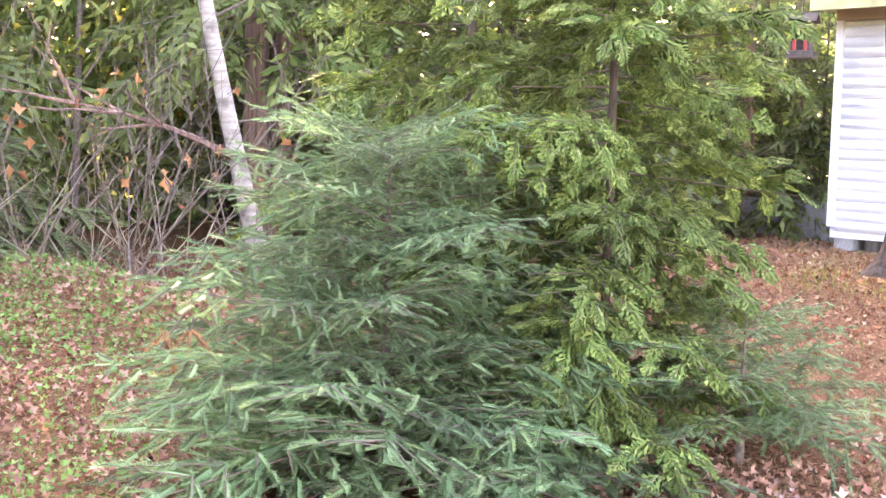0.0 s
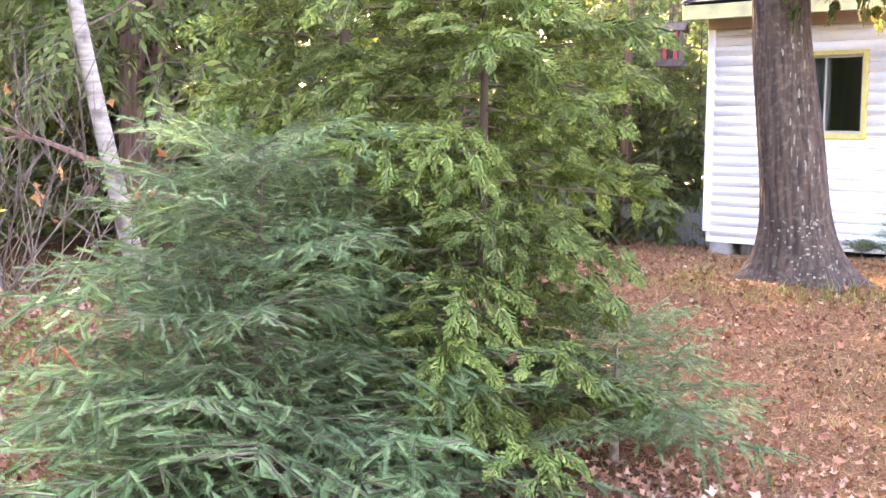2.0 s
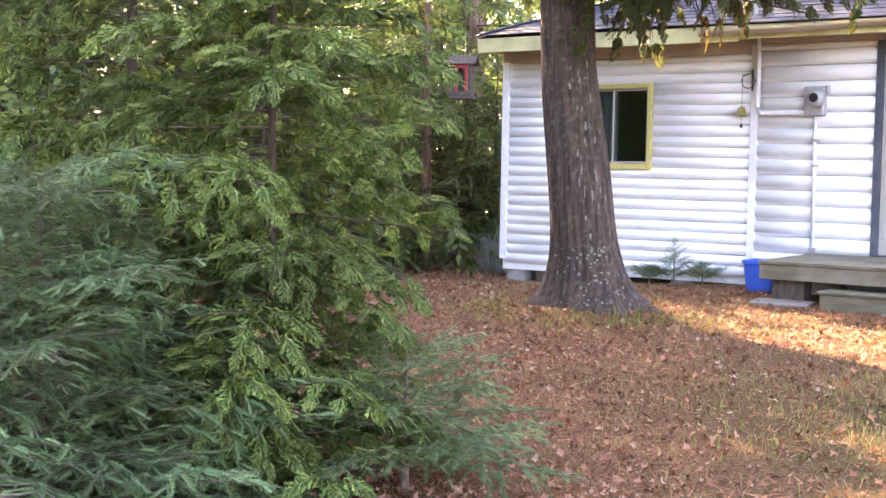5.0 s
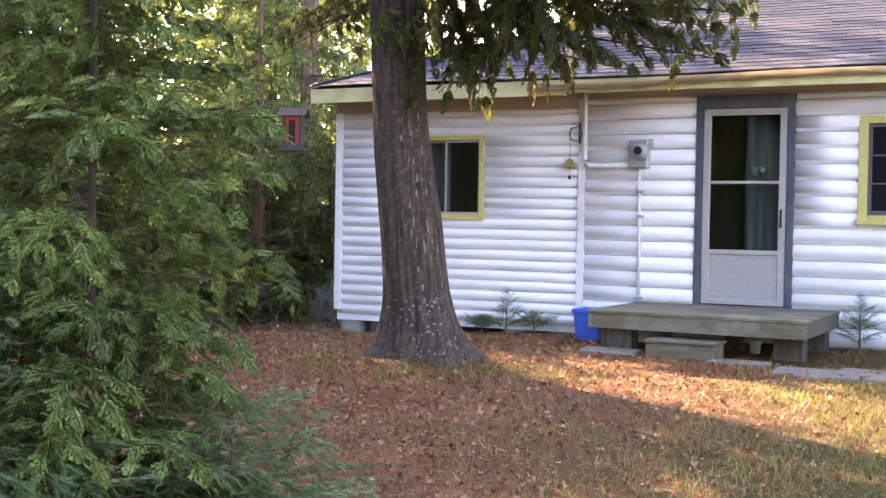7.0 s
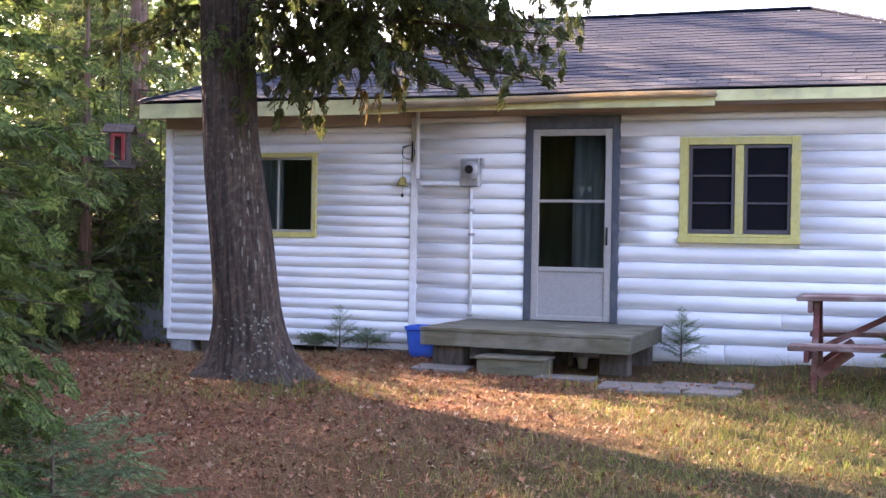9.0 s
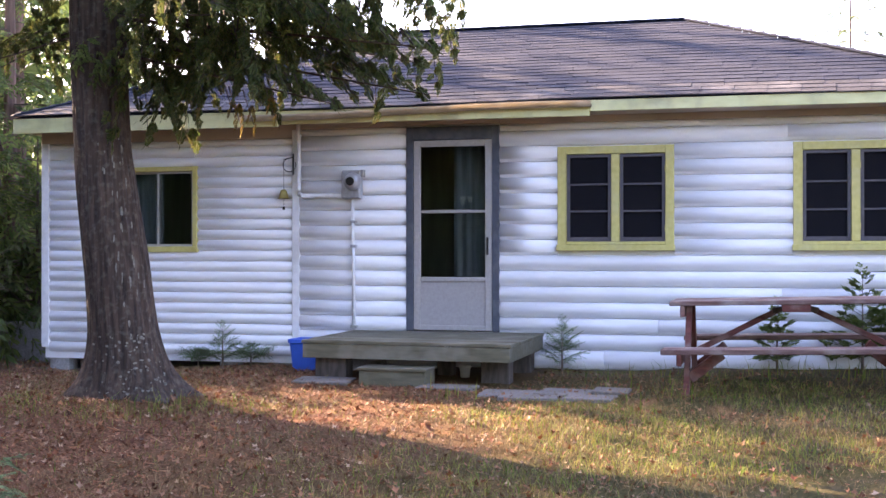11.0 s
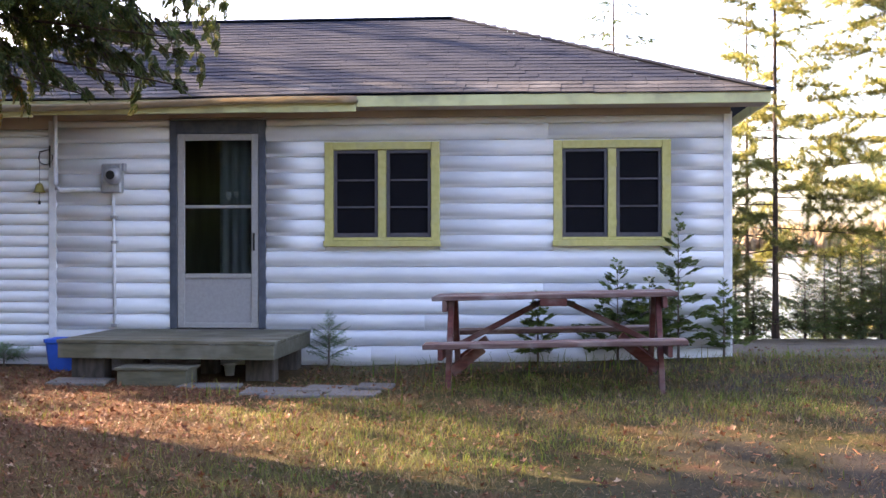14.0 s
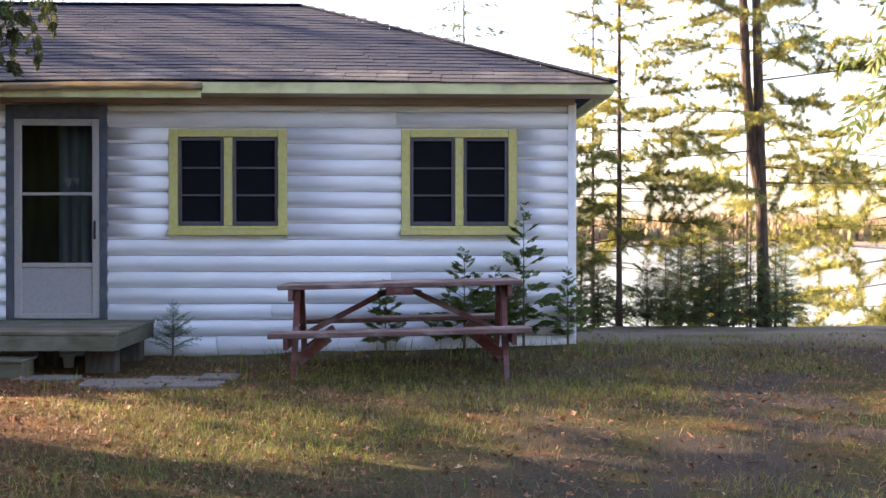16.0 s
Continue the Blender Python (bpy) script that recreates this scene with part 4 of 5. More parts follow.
def tuft_shape(n=14, length=0.11, width=0.0045, seed=1):
    """A tuft of long needles at a shoot's end."""
    r = np.random.default_rng(seed)
    V, F = [], []
    for i in range(n):
        a, e = r.uniform(0, 2 * math.pi), r.uniform(-0.1, 1.0)
        d = np.array((0.35 + 0.6 * e, math.cos(a) * (1 - 0.5 * e), math.sin(a) * (1 - 0.5 * e)))
        d = d / np.linalg.norm(d) * length * r.uniform(0.7, 1.1)
        s = np.cross(d, (0.3, 0.5, 0.8))
        s = s / np.linalg.norm(s) * width
        k = len(V)
        o = np.array((r.uniform(-0.04, 0.04), 0, 0))
        V += [tuple(o - s), tuple(o + s), tuple(o + d)]
        F.append((k, k + 1, k + 2))
    return np.array(V), np.array(F)


TWIG, FROND, TUFT = twig_shape(), frond_shape(), tuft_shape(36, 0.13, 0.0042)
TWIG_FAR = twig_shape(7, 0.16, 0.05, False)
FROND_FAR = frond_shape(3, 0.20, 0.13, 0.014, False)


def bough(name, shape, leafmat, length, seed, step, side_len, side_ang, levels=2, droop=0.25, hang=0.0, flat=0.15, stick=0.008, woodmat=None, bare=0.12, size=1.0, sidestep=2, spread=0.12):
    """One branch, its foot at the origin and running along x: a stem, side shoots in a flat fan, and leaves on all of them."""
    r = np.random.default_rng(seed)
    P, D, U, S, sticks = [], [], [], [], []

    def shoot(p, d, ln, level, rad):
        n = max(1, int(ln / step))
        start = p.copy()
        side = 1 if r.random() < 0.5 else -1
        for i in range(n):
            u = (i + 0.5) / n
            d = d + np.array((0, 0, -droop * step / max(ln, 0.2) * (1.6 if level == 0 else 0.9)))
            d = d / np.linalg.norm(d)
            q = p + d * (ln / n)
            if level > 0 or u > bare:
                if level > 0 or u > 0.35:
                    P.append(p + r.normal(0, 0.004, 3))
                    dd = d + r.normal(0, 0.10, 3) + np.array((0, 0, -hang * r.uniform(0.5, 1.4)))
                    D.append(dd)
                    U.append(np.array((r.normal(0, flat), r.normal(0, flat), 1.0)) + (np.cross(d, (0, 0, 1)) * r.normal(0, 1.2) * hang))
                    S.append(size * r.uniform(0.8, 1.2))
                if level < levels and i % sidestep == 0:
                    for sd in ((-1, 1) if level == 0 else (side,)):
                        a = sd * radians(side_ang + r.normal(0, 9))
                        c, s = math.cos(a), math.sin(a)
                        e = np.array((d[0] * c - d[1] * s, d[0] * s + d[1] * c, d[2] + r.normal(0, spread)))
                        full = side_len * length if level == 0 else ln * 0.5
                        shp = math.sin(math.pi * min(1, 0.22 + 0.78 * u)) if level == 0 else 1 - u * 0.7
                        sl = full * max(0.12, shp) * r.uniform(0.6, 1.15)
                        if sl > step * 0.8:
                            shoot(p.copy(), e / np.linalg.norm(e), sl, level + 1, rad * 0.5)
                    side = -side
            p = q
        sticks.append((start, p.copy(), rad))

    shoot(np.zeros(3), np.array((1.0, 0.0, 0.0)), length, 0, stick)
    P, D, U = np.array(P), np.array(D), np.array(U)
    V, F = scatter(shape[0], shape[1], turns(D, U, np.array(S)), P)
    nf = len(F)
    SV, SF = [], []
    for a, b_, rad in sticks:
        d = (b_ - a) / (np.linalg.norm(b_ - a) + 1e-9)
        x = np.cross(d, (0.1, 0.2, 1.0))
        x /= np.linalg.norm(x)
        y = np.cross(d, x)
        k = len(V) + len(SV)
        for p, rr in ((a, rad), (b_, rad * 0.3)):
            for q in (0, 2.09, 4.19):
                SV.append(p + (x * math.cos(q) + y * math.sin(q)) * rr)
        for q in range(3):
            w = (q + 1) % 3
            SF += [(k + q, k + w, k + 3 + w), (k + q, k + 3 + w, k + 3 + q)]
    V, F = np.concatenate((V, np.array(SV))), np.concatenate((F, np.array(SF)))
    return tri_mesh(name, V, F, [leafmat, woodmat or M_TWIG], np.concatenate((np.zeros(nf), np.ones(len(SF)))))


FIR_BOUGHS = [bough("fir_bough", TWIG, M_FIR, 1.3, s, 0.07, 0.46, 55, 2, 0.22, 0.12, 0.45, size=0.88, spread=0.22) for s in (1, 2, 3, 4)]
CEDAR_BOUGHS = [bough("cedar_bough", FROND, M_CEDAR, 1.0, s, 0.088, 0.44, 50, 2, 0.45, 0.30, 0.75, 0.007, None, 0.12, 0.95, 2, 0.35) for s in (11, 12, 13, 14)]
BIG_LIMBS = [bough("cedar_limb", FROND, M_CEDAR_BACKLIT, 2.7, s, 0.105, 0.30, 48, 2, 0.6, 0.6, 0.7, 0.02, M_CEDARBARK, 0.25, 0.92) for s in (21, 22, 23)]
HANGING = [bough("hanging_spray", FROND, M_CEDAR_BACKLIT, 0.8, s, 0.10, 0.42, 45, 2, 0.8, 0.7, 0.7, 0.006, M_CEDARBARK, 0.05, 0.9) for s in (24, 25, 26)]
FAR_CEDAR = [bough("cedar_bough", FROND_FAR, M_CEDAR_SHADE, 1.6, s, 0.17, 0.42, 48, 2, 0.5, 0.5, 0.8, 0.012, None, 0.1, 1.3, 2, 0.3) for s in (31, 32, 33)]
FAR_FIR = [bough("fir_bough", TWIG_FAR, M_SPRUCE, 1.2, s, 0.15, 0.40, 50, 2, 0.35, 0.1, 0.3, 0.012) for s in (41, 42)]
PINE_BOUGHS = [bough("pine_bough", TUFT, M_PINE, 2.2, s, 0.12, 0.36, 48, 2, 0.12, -0.15, 0.8, 0.014, M_PINEBARK, 0.30, 1.15, 2, 0.4) for s in (51, 52, 53)]
SEED_SPRAYS = [bough("spray", FROND, M_CEDAR, 0.36, s, 0.06, 0.5, 45, 1, 0.2, 0.05, 0.5, 0.004) for s in (71, 72)]
SAPLING_BOUGHS = [bough("spruce_bough", FROND_FAR, M_SPRUCE, 0.5, s, 0.09, 0.5, 50, 1, 0.2, 0.1, 0.8, 0.006, None, 0.05, 0.68) for s in (63, 64)]


def add_bough(parent, mesh, at, azimuth, rise, size, roll=0.0, name="branch"):
    ob = link_part(name, mesh, parent, local=True)
    ob.matrix_basis = Matrix.Translation(at) @ Euler((0, 0, azimuth)).to_matrix().to_4x4() @ Euler((roll, -rise, 0)).to_matrix().to_4x4() @ Matrix.Scale(size, 4)
    return ob


def trunk_mesh(name, h, r0, mat, lean=(0, 0), sides=12, top=0.12, flare=0.3, seed=0, bend=0.0):
    bm = bmesh.new()
    n = 14
    pts, rad = [], []
    for k in range(n + 1):
        u = k / n
        pts.append((lean[0] * u + bend * math.sin(u * 5 + seed), lean[1] * u + bend * math.cos(u * 4 + seed * 2) - bend, h * u - 0.06))
        rad.append(r0 * ((1 - u) * (1 - top) + top) * (1 + flare * math.exp(-u * h / 0.25)))
    rr = random.Random(seed)
    ph = [rr.uniform(0, 6.28) for _ in range(4)]
    tube(bm, pts, rad, sides, True, lambda a, i: 1 + 0.06 * math.sin(3 * a + ph[0]) + 0.04 * math.sin(5 * a + ph[1] + i * 0.3))
    me = bpy.data.meshes.new(name)
    bm.to_mesh(me)
    bm.free()
    me.materials.append(mat)
    me.polygons.foreach_set("use_smooth", [True] * len(me.polygons))
    return me


def conifer(name, x, y, h, r0, barkmat, boughs, count, reach, z0, label, category="tree", group="", rise=0.1, seed=0, lean=(0, 0), top_rise=0.6, size0=1.0, power=1.0, arc=None, zmax=1.0):
    """A tree: trunk and boughs all round it, longest at z0 and shorter towards the tip."""
    z = float(height(x, y))
    t = root(name, (x, y, z), label, category, group)
    link_part("trunk", trunk_mesh("trunk", h, r0, barkmat, lean, seed=seed), t, local=True)
    r = random.Random(seed)
    for k in range(count):
        u = (k + r.random()) / count
        v = u ** power * zmax
        zz = z0 + (h - z0) * v
        s = reach * (1 - 0.88 * v) * r.uniform(0.75, 1.2) * size0
        az = k * 2.4 + r.uniform(-0.5, 0.5) if arc is None else r.uniform(*arc)
        w = zz / h
        add_bough(t, r.choice(boughs), (lean[0] * w, lean[1] * w, zz), az, rise + (top_rise - rise) * v + r.uniform(-0.12, 0.12), s, r.uniform(-0.3, 0.3))
    return t


# ---- the big cedar by the cottage ----
cz = float(height(*TREE)) - 0.08
cedar = root("cedar_tree", (TREE[0], TREE[1], cz), "large old cedar with a flared, furrowed trunk and drooping green fronds", "tree")
rr = random.Random(9)
n, sides = 110, 128
V = np.zeros((n + 1, sides, 3))
for i in range(n + 1):
    u = i / n
    z = -0.12 + 9.0 * u ** 1.7
    off = float(np.interp(z, (0.0, 0.5, 1.0, 1.45, 1.9, 2.2, 2.7, 9.0), (0.10, 0.065, 0.012, -0.043, -0.092, -0.112, -0.130, -0.20)))
    cxx, cyy = 0.477 * off, -0.879 * off
    base = float(np.interp(z, (0.0, 0.6, 1.15, 1.5, 2.0, 2.7, 9.0), (0.262, 0.254, 0.248, 0.232, 0.214, 0.206, 0.09)))
    for k in range(sides):
        a = 2 * math.pi * k / sides
        lobes = max(0, math.cos(3 * a + 0.6)) * 0.35 + max(0, math.cos(7 * a + 2.0)) * 0.30 + 0.35 + 0.75 * max(0, math.cos(a + 1.07)) ** 4 + 0.5 * max(0, math.cos(a - 2.07)) ** 3
        fl = 0.30 * math.exp(-max(z, 0) / 0.20) * lobes
        furrow = 0.004 * math.sin(17 * a + 1.3 * math.sin(z * 2.1)) + 0.004 * math.sin(31 * a + 2 * math.sin(z * 1.3 + 1)) + 0.016 * noise.noise((9 * math.cos(a), 9 * math.sin(a), z * 1.2))
        q = base + fl + furrow + 0.012 * math.sin(2 * a + z)
        V[i, k] = (cxx + q * math.cos(a), cyy + q * math.sin(a), z)
V_TRUNK = V
ids = np.arange((n + 1) * sides).reshape(n + 1, sides)
F = np.stack((ids[:-1], np.roll(ids[:-1], -1, 1), np.roll(ids[1:], -1, 1), ids[1:]), -1).reshape(-1, 4)
link_part("trunk", tri_mesh("trunk", V.reshape(-1, 3), F, [M_CEDARBARK], smooth=True), cedar, local=True)
for k, (z, az, rise, s) in enumerate(((2.75, -1.75, 0.20, 0.85), (2.85, -1.40, 0.26, 1.0), (3.0, -1.58, 0.30, 1.08), (3.1, -1.15, 0.30, 1.0), (3.2, -1.9, 0.30, 1.0), (3.3, -1.5, 0.38, 1.1),
                                      (3.0, -2.3, 0.30, 0.8), (3.5, -1.25, 0.4, 1.1), (3.6, -1.75, 0.4, 1.1), (3.8, -0.9, 0.35, 1.05), (3.7, -2.5, 0.35, 0.95),
                                      (2.9, 1.9, 0.15, 0.50), (3.0, 1.2, 0.2, 0.6), (3.25, 2.6, 0.2, 0.6), (3.4, 0.4, 0.25, 0.85), (3.6, 1.8, 0.3, 0.75), (3.9, -0.4, 0.3, 0.95), (4.0, 3.1, 0.35, 0.8), (4.0, 1.2, 0.35, 0.8))):
    add_bough(cedar, BIG_LIMBS[k % 3], (-0.06, 0.11, z), az, rise, s, rr.uniform(-0.25, 0.25), "limb")
# upper limbs above the view, set dense to shade the yard and roof
for k in range(46):
    z = 4.0 + 4.6 * k / 46
    add_bough(cedar, BIG_LIMBS[k % 3], (-0.08, 0.13, z), k * 2.4, 0.35, 1.05 - 0.55 * k / 46, 0, "limb")
for k in range(120):
    az, d = -1.6 + rr.gauss(0, 0.42), rr.uniform(0.3, 2.9)
    z = 2.45 + 0.35 * d * rr.uniform(0.4, 1.2) + rr.uniform(0, 0.8)
    add_bough(cedar, HANGING[k % 3], (0.1 + d * math.cos(az), 0.18 + d * math.sin(az), z), az + rr.uniform(-0.9, 0.9), rr.uniform(-0.9, -0.1), rr.uniform(0.6, 1.1), rr.uniform(-0.5, 0.5), "hanging_spray")
for k in range(22):
    az, d = 1.9 + rr.gauss(0, 0.6), rr.uniform(0.3, 1.2)
    add_bough(cedar, HANGING[k % 3], (d * math.cos(az), 0.18 + d * math.sin(az), 3.0 + rr.uniform(0, 0.9)), az + rr.uniform(-0.9, 0.9), rr.uniform(-0.9, -0.1), rr.uniform(0.5, 0.9), rr.uniform(-0.5, 0.5), "hanging_spray")
yl = bough("yellowing_spray", FROND, M_CEDAR_DEAD, 0.5, 77, 0.10, 0.42, 45, 1, 0.9, 0.9, 0.5)
for az, z, s, d in ((-1.50, 2.46, 0.8, 1.0), (-1.66, 2.40, 0.7, 1.2), (-1.7, 2.46, 0.7, 1.4), (-1.8, 2.5, 0.6, 0.8), (-1.75, 2.44, 0.7, 1.1)):
    add_bough(cedar, yl, (0.15 + d * math.cos(az), 0.15 + d * math.sin(az), z), az, -0.6, s, 0.2, "yellowing_spray")
add_bough(cedar, CEDAR_BOUGHS[0], (-0.2, 0.02, 2.75), 3.3, -0.9, 0.4, 0, "sprig")
add_bough(cedar, CEDAR_BOUGHS[1], (-0.2, 0.10, 2.85), 3.0, -0.7, 0.4, 0, "sprig")

r = random.Random(77)
FLECK = material("pale_lichen", (0.11, 0.10, 0.08), (0.24, 0.225, 0.185), 60, 0.9, 0.3)
bm = bmesh.new()
for k in range(120):
    low = k < 80
    z = r.uniform(0.10, 0.55) if low else r.uniform(0.5, 2.2)
    a = r.gauss(-2.45, 0.45) if low else r.gauss(-2.35, 0.3)
    i = min(range(n + 1), key=lambda q: abs(V_TRUNK[q, 0, 2] - z))
    j = int(round((a % (2 * math.pi)) / (2 * math.pi) * sides)) % sides
    c = Vector(V_TRUNK[i, j])
    c.z = z
    out = Vector((math.cos(a), math.sin(a), 0))
    side = Vector((-math.sin(a), math.cos(a), 0))
    w, h = (r.uniform(0.006, 0.016), r.uniform(0.006, 0.016)) if low else (r.uniform(0.004, 0.010), r.uniform(0.012, 0.05))
    c += side * r.uniform(-0.008, 0.008)
    ring = [bm.verts.new(c + out * 0.003 + side * w * math.cos(t) * r.uniform(0.6, 1.2) + Vector((0, 0, h * math.sin(t) * r.uniform(0.6, 1.2)))) for t in np.linspace(0, 5.4, 7)]
    base = [bm.verts.new(v.co - out * 0.02) for v in ring]
    bm.faces.new(ring)
    for q in range(7):
        bm.faces.new((ring[q], base[q], base[(q + 1) % 7], ring[(q + 1) % 7]))
me = bpy.data.meshes.new("lichen")
bm.to_mesh(me)
bm.free()
me.materials.append(FLECK)
tagged(link_part("lichen", me, cedar, local=True), "pale flecks of lichen", kind="stuff")

# ---- young fir and cedars in front ----
fir = root("fir_tree", (3.30, 4.02, float(height(3.30, 4.02))), "young blue-green balsam fir with broad low boughs over leaf litter", "tree")
link_part("trunk", trunk_mesh("trunk", 1.5, 0.03, M_TWIG, (0.0, 0.0), 8, seed=4), fir, local=True)
rr = random.Random(21)
for k in range(130):
    u = (k + rr.random()) / 130
    z = 0.06 + 1.40 * u ** 1.2
    s = 1.50 * (1 - 0.62 * u) * rr.uniform(0.6, 1.12)
    add_bough(fir, rr.choice(FIR_BOUGHS), (0, 0, z), k * 2.39996 + rr.uniform(-0.25, 0.25), 0.22 + 0.2 * u + rr.uniform(-0.16, 0.18), s / 1.3, rr.uniform(-0.4, 0.4))
brown_spray = bough("dead_spray", TWIG, M_BROWNLEAF, 0.32, 5, 0.06, 0.6, 55, 1, 0.6)
add_bough(fir, brown_spray, (-0.75, 0.33, 0.74), 3.3, -0.25, 0.8, 0.2, "dead_spray")
add_bough(fir, brown_spray, (-0.72, 0.30, 0.74), 3.9, -0.35, 0.6, 0.2, "dead_spray")
small = root("fir_tree", (4.55, 3.15, float(height(4.55, 3.15))), "small low balsam fir spreading over fallen leaves", "tree")
link_part("trunk", trunk_mesh("trunk", 0.7, 0.02, M_TWIG, (0, 0), 8, seed=3), small, local=True)
for k in range(26):
    add_bough(small, FIR_BOUGHS[k % 4], (0, 0, 0.10 + 0.022 * k), k * 2.4, 0.18 + 0.012 * k, 0.68 - 0.016 * k, rr.uniform(-0.3, 0.3))
for az, z, size in ((-0.25, 1.05, 0.95), (-0.05, 0.9, 0.8), (-0.45, 0.8, 0.85)):
    add_bough(fir, FIR_BOUGHS[1], (0, 0, z), az, 0.12, size, 0.1)
CEDAR_YOUNG = "young yellow-green cedar with feathery drooping sprays"
conifer("cedar_tree", 4.12, 3.56, 6.5, 0.022, M_PINEBARK, CEDAR_BOUGHS, 200, 0.98, 0.22, CEDAR_YOUNG, rise=0.2, seed=5, top_rise=0.5, power=1.1)
conifer("cedar_tree", 4.5, 4.85, 7.0, 0.035, M_PINEBARK, CEDAR_BOUGHS, 130, 1.05, 0.9, CEDAR_YOUNG, rise=0.2, seed=6, top_rise=0.5, power=1.1)

# ---- woods behind the fir and round the yard ----
OLD = "tall cedar with shaggy bark at the edge of the woods"
SPR = "dark green fir standing in the woods"
# those at (16.6, 10.6) and (19.0, 10.2) are added to shade the roof
for k, (x, y, h, r0) in enumerate(((6.85, 10.4, 10, 0.14), (7.2, 10.5, 9.5, 0.11), (8.0, 9.9, 7, 0.10), (13.4, 9.3, 4.5, 0.10), (14.6, 9.4, 9, 0.12), (11.4, 11.5, 4.2, 0.08), (3.4, 11.8, 10, 0.15), (1.2, 11.0, 9, 0.15),
                                   (8.2, 13.0, 11, 0.15), (5.0, 14.0, 11, 0.15), (17.2, 12.4, 10, 0.15), (17.0, 12.0, 11, 0.15), (2.2, 15.5, 12, 0.16), (18.0, 17.5, 12, 0.2), (10.5, 16.5, 12, 0.2),
                                   (7.0, 18.0, 13, 0.2), (16.6, 10.6, 10, 0.15), (19.0, 10.2, 10, 0.15), (18.3, 13.5, 11, 0.15), (20.5, 14.5, 12, 0.2), (-1.0, 14.0, 11, 0.2), (4.2, 20.0, 13, 0.2))):
    if k % 3 == 2:
        conifer("fir_tree", x, y, h, r0, M_PINEBARK, FAR_FIR, 65, 1.5, 0.4, SPR, group="woods", rise=0.05, seed=100 + k, top_rise=0.5, power=1.15)
    else:
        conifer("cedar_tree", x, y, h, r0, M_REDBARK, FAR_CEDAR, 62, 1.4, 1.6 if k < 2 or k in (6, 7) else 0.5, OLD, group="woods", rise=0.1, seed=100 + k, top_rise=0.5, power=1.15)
# a low thicket beyond the cottage's corner
# the fir at (10.9, 9.5) is added to shade the big cedar's trunk
for k, (x, y, h) in enumerate(((14.6, 9.9, 6.0), (11.2, 10.3, 4.8), (9.2, 9.9, 5.2), (12.3, 11.7, 6.0), (10.4, 12.3, 7.0), (8.9, 11.3, 7.5), (7.6, 11.6, 7.0), (11.8, 9.7, 4.4), (12.7, 10.4, 5.0), (10.3, 10.6, 7.0), (10.0, 9.0, 2.6), (10.9, 9.5, 4.0), (11.3, 9.8, 2.6), (13.9, 10.2, 2.8), (9.9, 9.9, 2.4), (7.9, 9.7, 2.2), (14.0, 8.6, 3.0), (2.4, 9.6, 1.3), (0.9, 9.0, 1.2), (3.5, 10.0, 1.6), (15.6, 8.9, 3.0))):
    conifer("fir_tree", x, y, h, 0.04, M_PINEBARK, FAR_FIR, 70, 1.4, 0.1, "bushy young fir in the undergrowth", group="undergrowth", rise=0.15, seed=200 + k, top_rise=0.6)
# unseen cedars that close the yard behind and beside the walk, added for shade
for k, (x, y, h) in enumerate(((-10, 12, 12), (-16, 4, 12), (-15, -7, 11), (-9, -15, 12), (2, -17, 11), (12.5, -16, 12))):
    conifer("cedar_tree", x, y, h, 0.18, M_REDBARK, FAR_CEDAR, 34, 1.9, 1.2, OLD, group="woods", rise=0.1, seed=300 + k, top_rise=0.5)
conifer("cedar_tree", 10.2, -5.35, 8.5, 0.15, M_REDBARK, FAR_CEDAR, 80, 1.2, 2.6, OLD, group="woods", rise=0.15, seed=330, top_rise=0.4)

# leaning birch
birch = root("birch_tree", (6.0, 8.94, float(height(6.0, 8.94))), "slim leaning birch with pale peeling bark", "tree")
link_part("trunk", trunk_mesh("trunk", 5.5, 0.085, M_BIRCH, (-1.2, 0.3), 12, 0.3, 0.15, 3, 0.03), birch, local=True)
rr = random.Random(31)


def bare_branch(parent, at, az, rise, ln, rad, mat, rr, name="branch"):
    bm = bmesh.new()
    d = Vector((math.cos(az) * math.cos(rise), math.sin(az) * math.cos(rise), math.sin(rise)))

    def grow(p, d, ln, rad, level):
        pts, q = [p], p.copy()
        for i in range(4):
            d = (d + Vector((rr.uniform(-0.16, 0.16), rr.uniform(-0.16, 0.16), rr.uniform(-0.12, 0.14)))).normalized()
            q = q + d * ln / 4
            pts.append(q.copy())
            if level < 2 and i > 0:
                for _ in range(2 if level == 0 else 1):
                    e = (d + Vector((rr.uniform(-0.9, 0.9), rr.uniform(-0.9, 0.9), rr.uniform(-0.3, 0.7)))).normalized()
                    grow(q.copy(), e, ln * rr.uniform(0.3, 0.5), rad * 0.5, level + 1)
        tube(bm, pts, [rad * (1 - 0.8 * i / 4) for i in range(5)], 5, False)
    grow(Vector(at), d, ln, rad, 0)
    me = bpy.data.meshes.new(name)
    bm.to_mesh(me)
    bm.free()
    me.materials.append(mat)
    return link_part(name, me, parent, local=True)


for k in range(9):
    z = 1.3 + k * 0.42
    bare_branch(birch, (-1.2 * z / 5.5, 0.3 * z / 5.5, z), rr.uniform(0, 6.28), rr.uniform(0.1, 0.7), rr.uniform(0.6, 1.2), 0.014, M_TWIG, rr)
bare_branch(birch, (-0.28, 0.05, 1.0), 3.0, 0.45, 1.5, 0.035, M_REDBARK, rr)
bm = bmesh.new()
tube(bm, [(-0.62, 0.16, 2.78), (-0.95, 0.08, 2.66), (-1.3, 0.0, 2.45), (-1.62, -0.05, 2.25)], [0.035, 0.032, 0.026, 0.018], 7)
me = bpy.data.meshes.new("broken_limb")
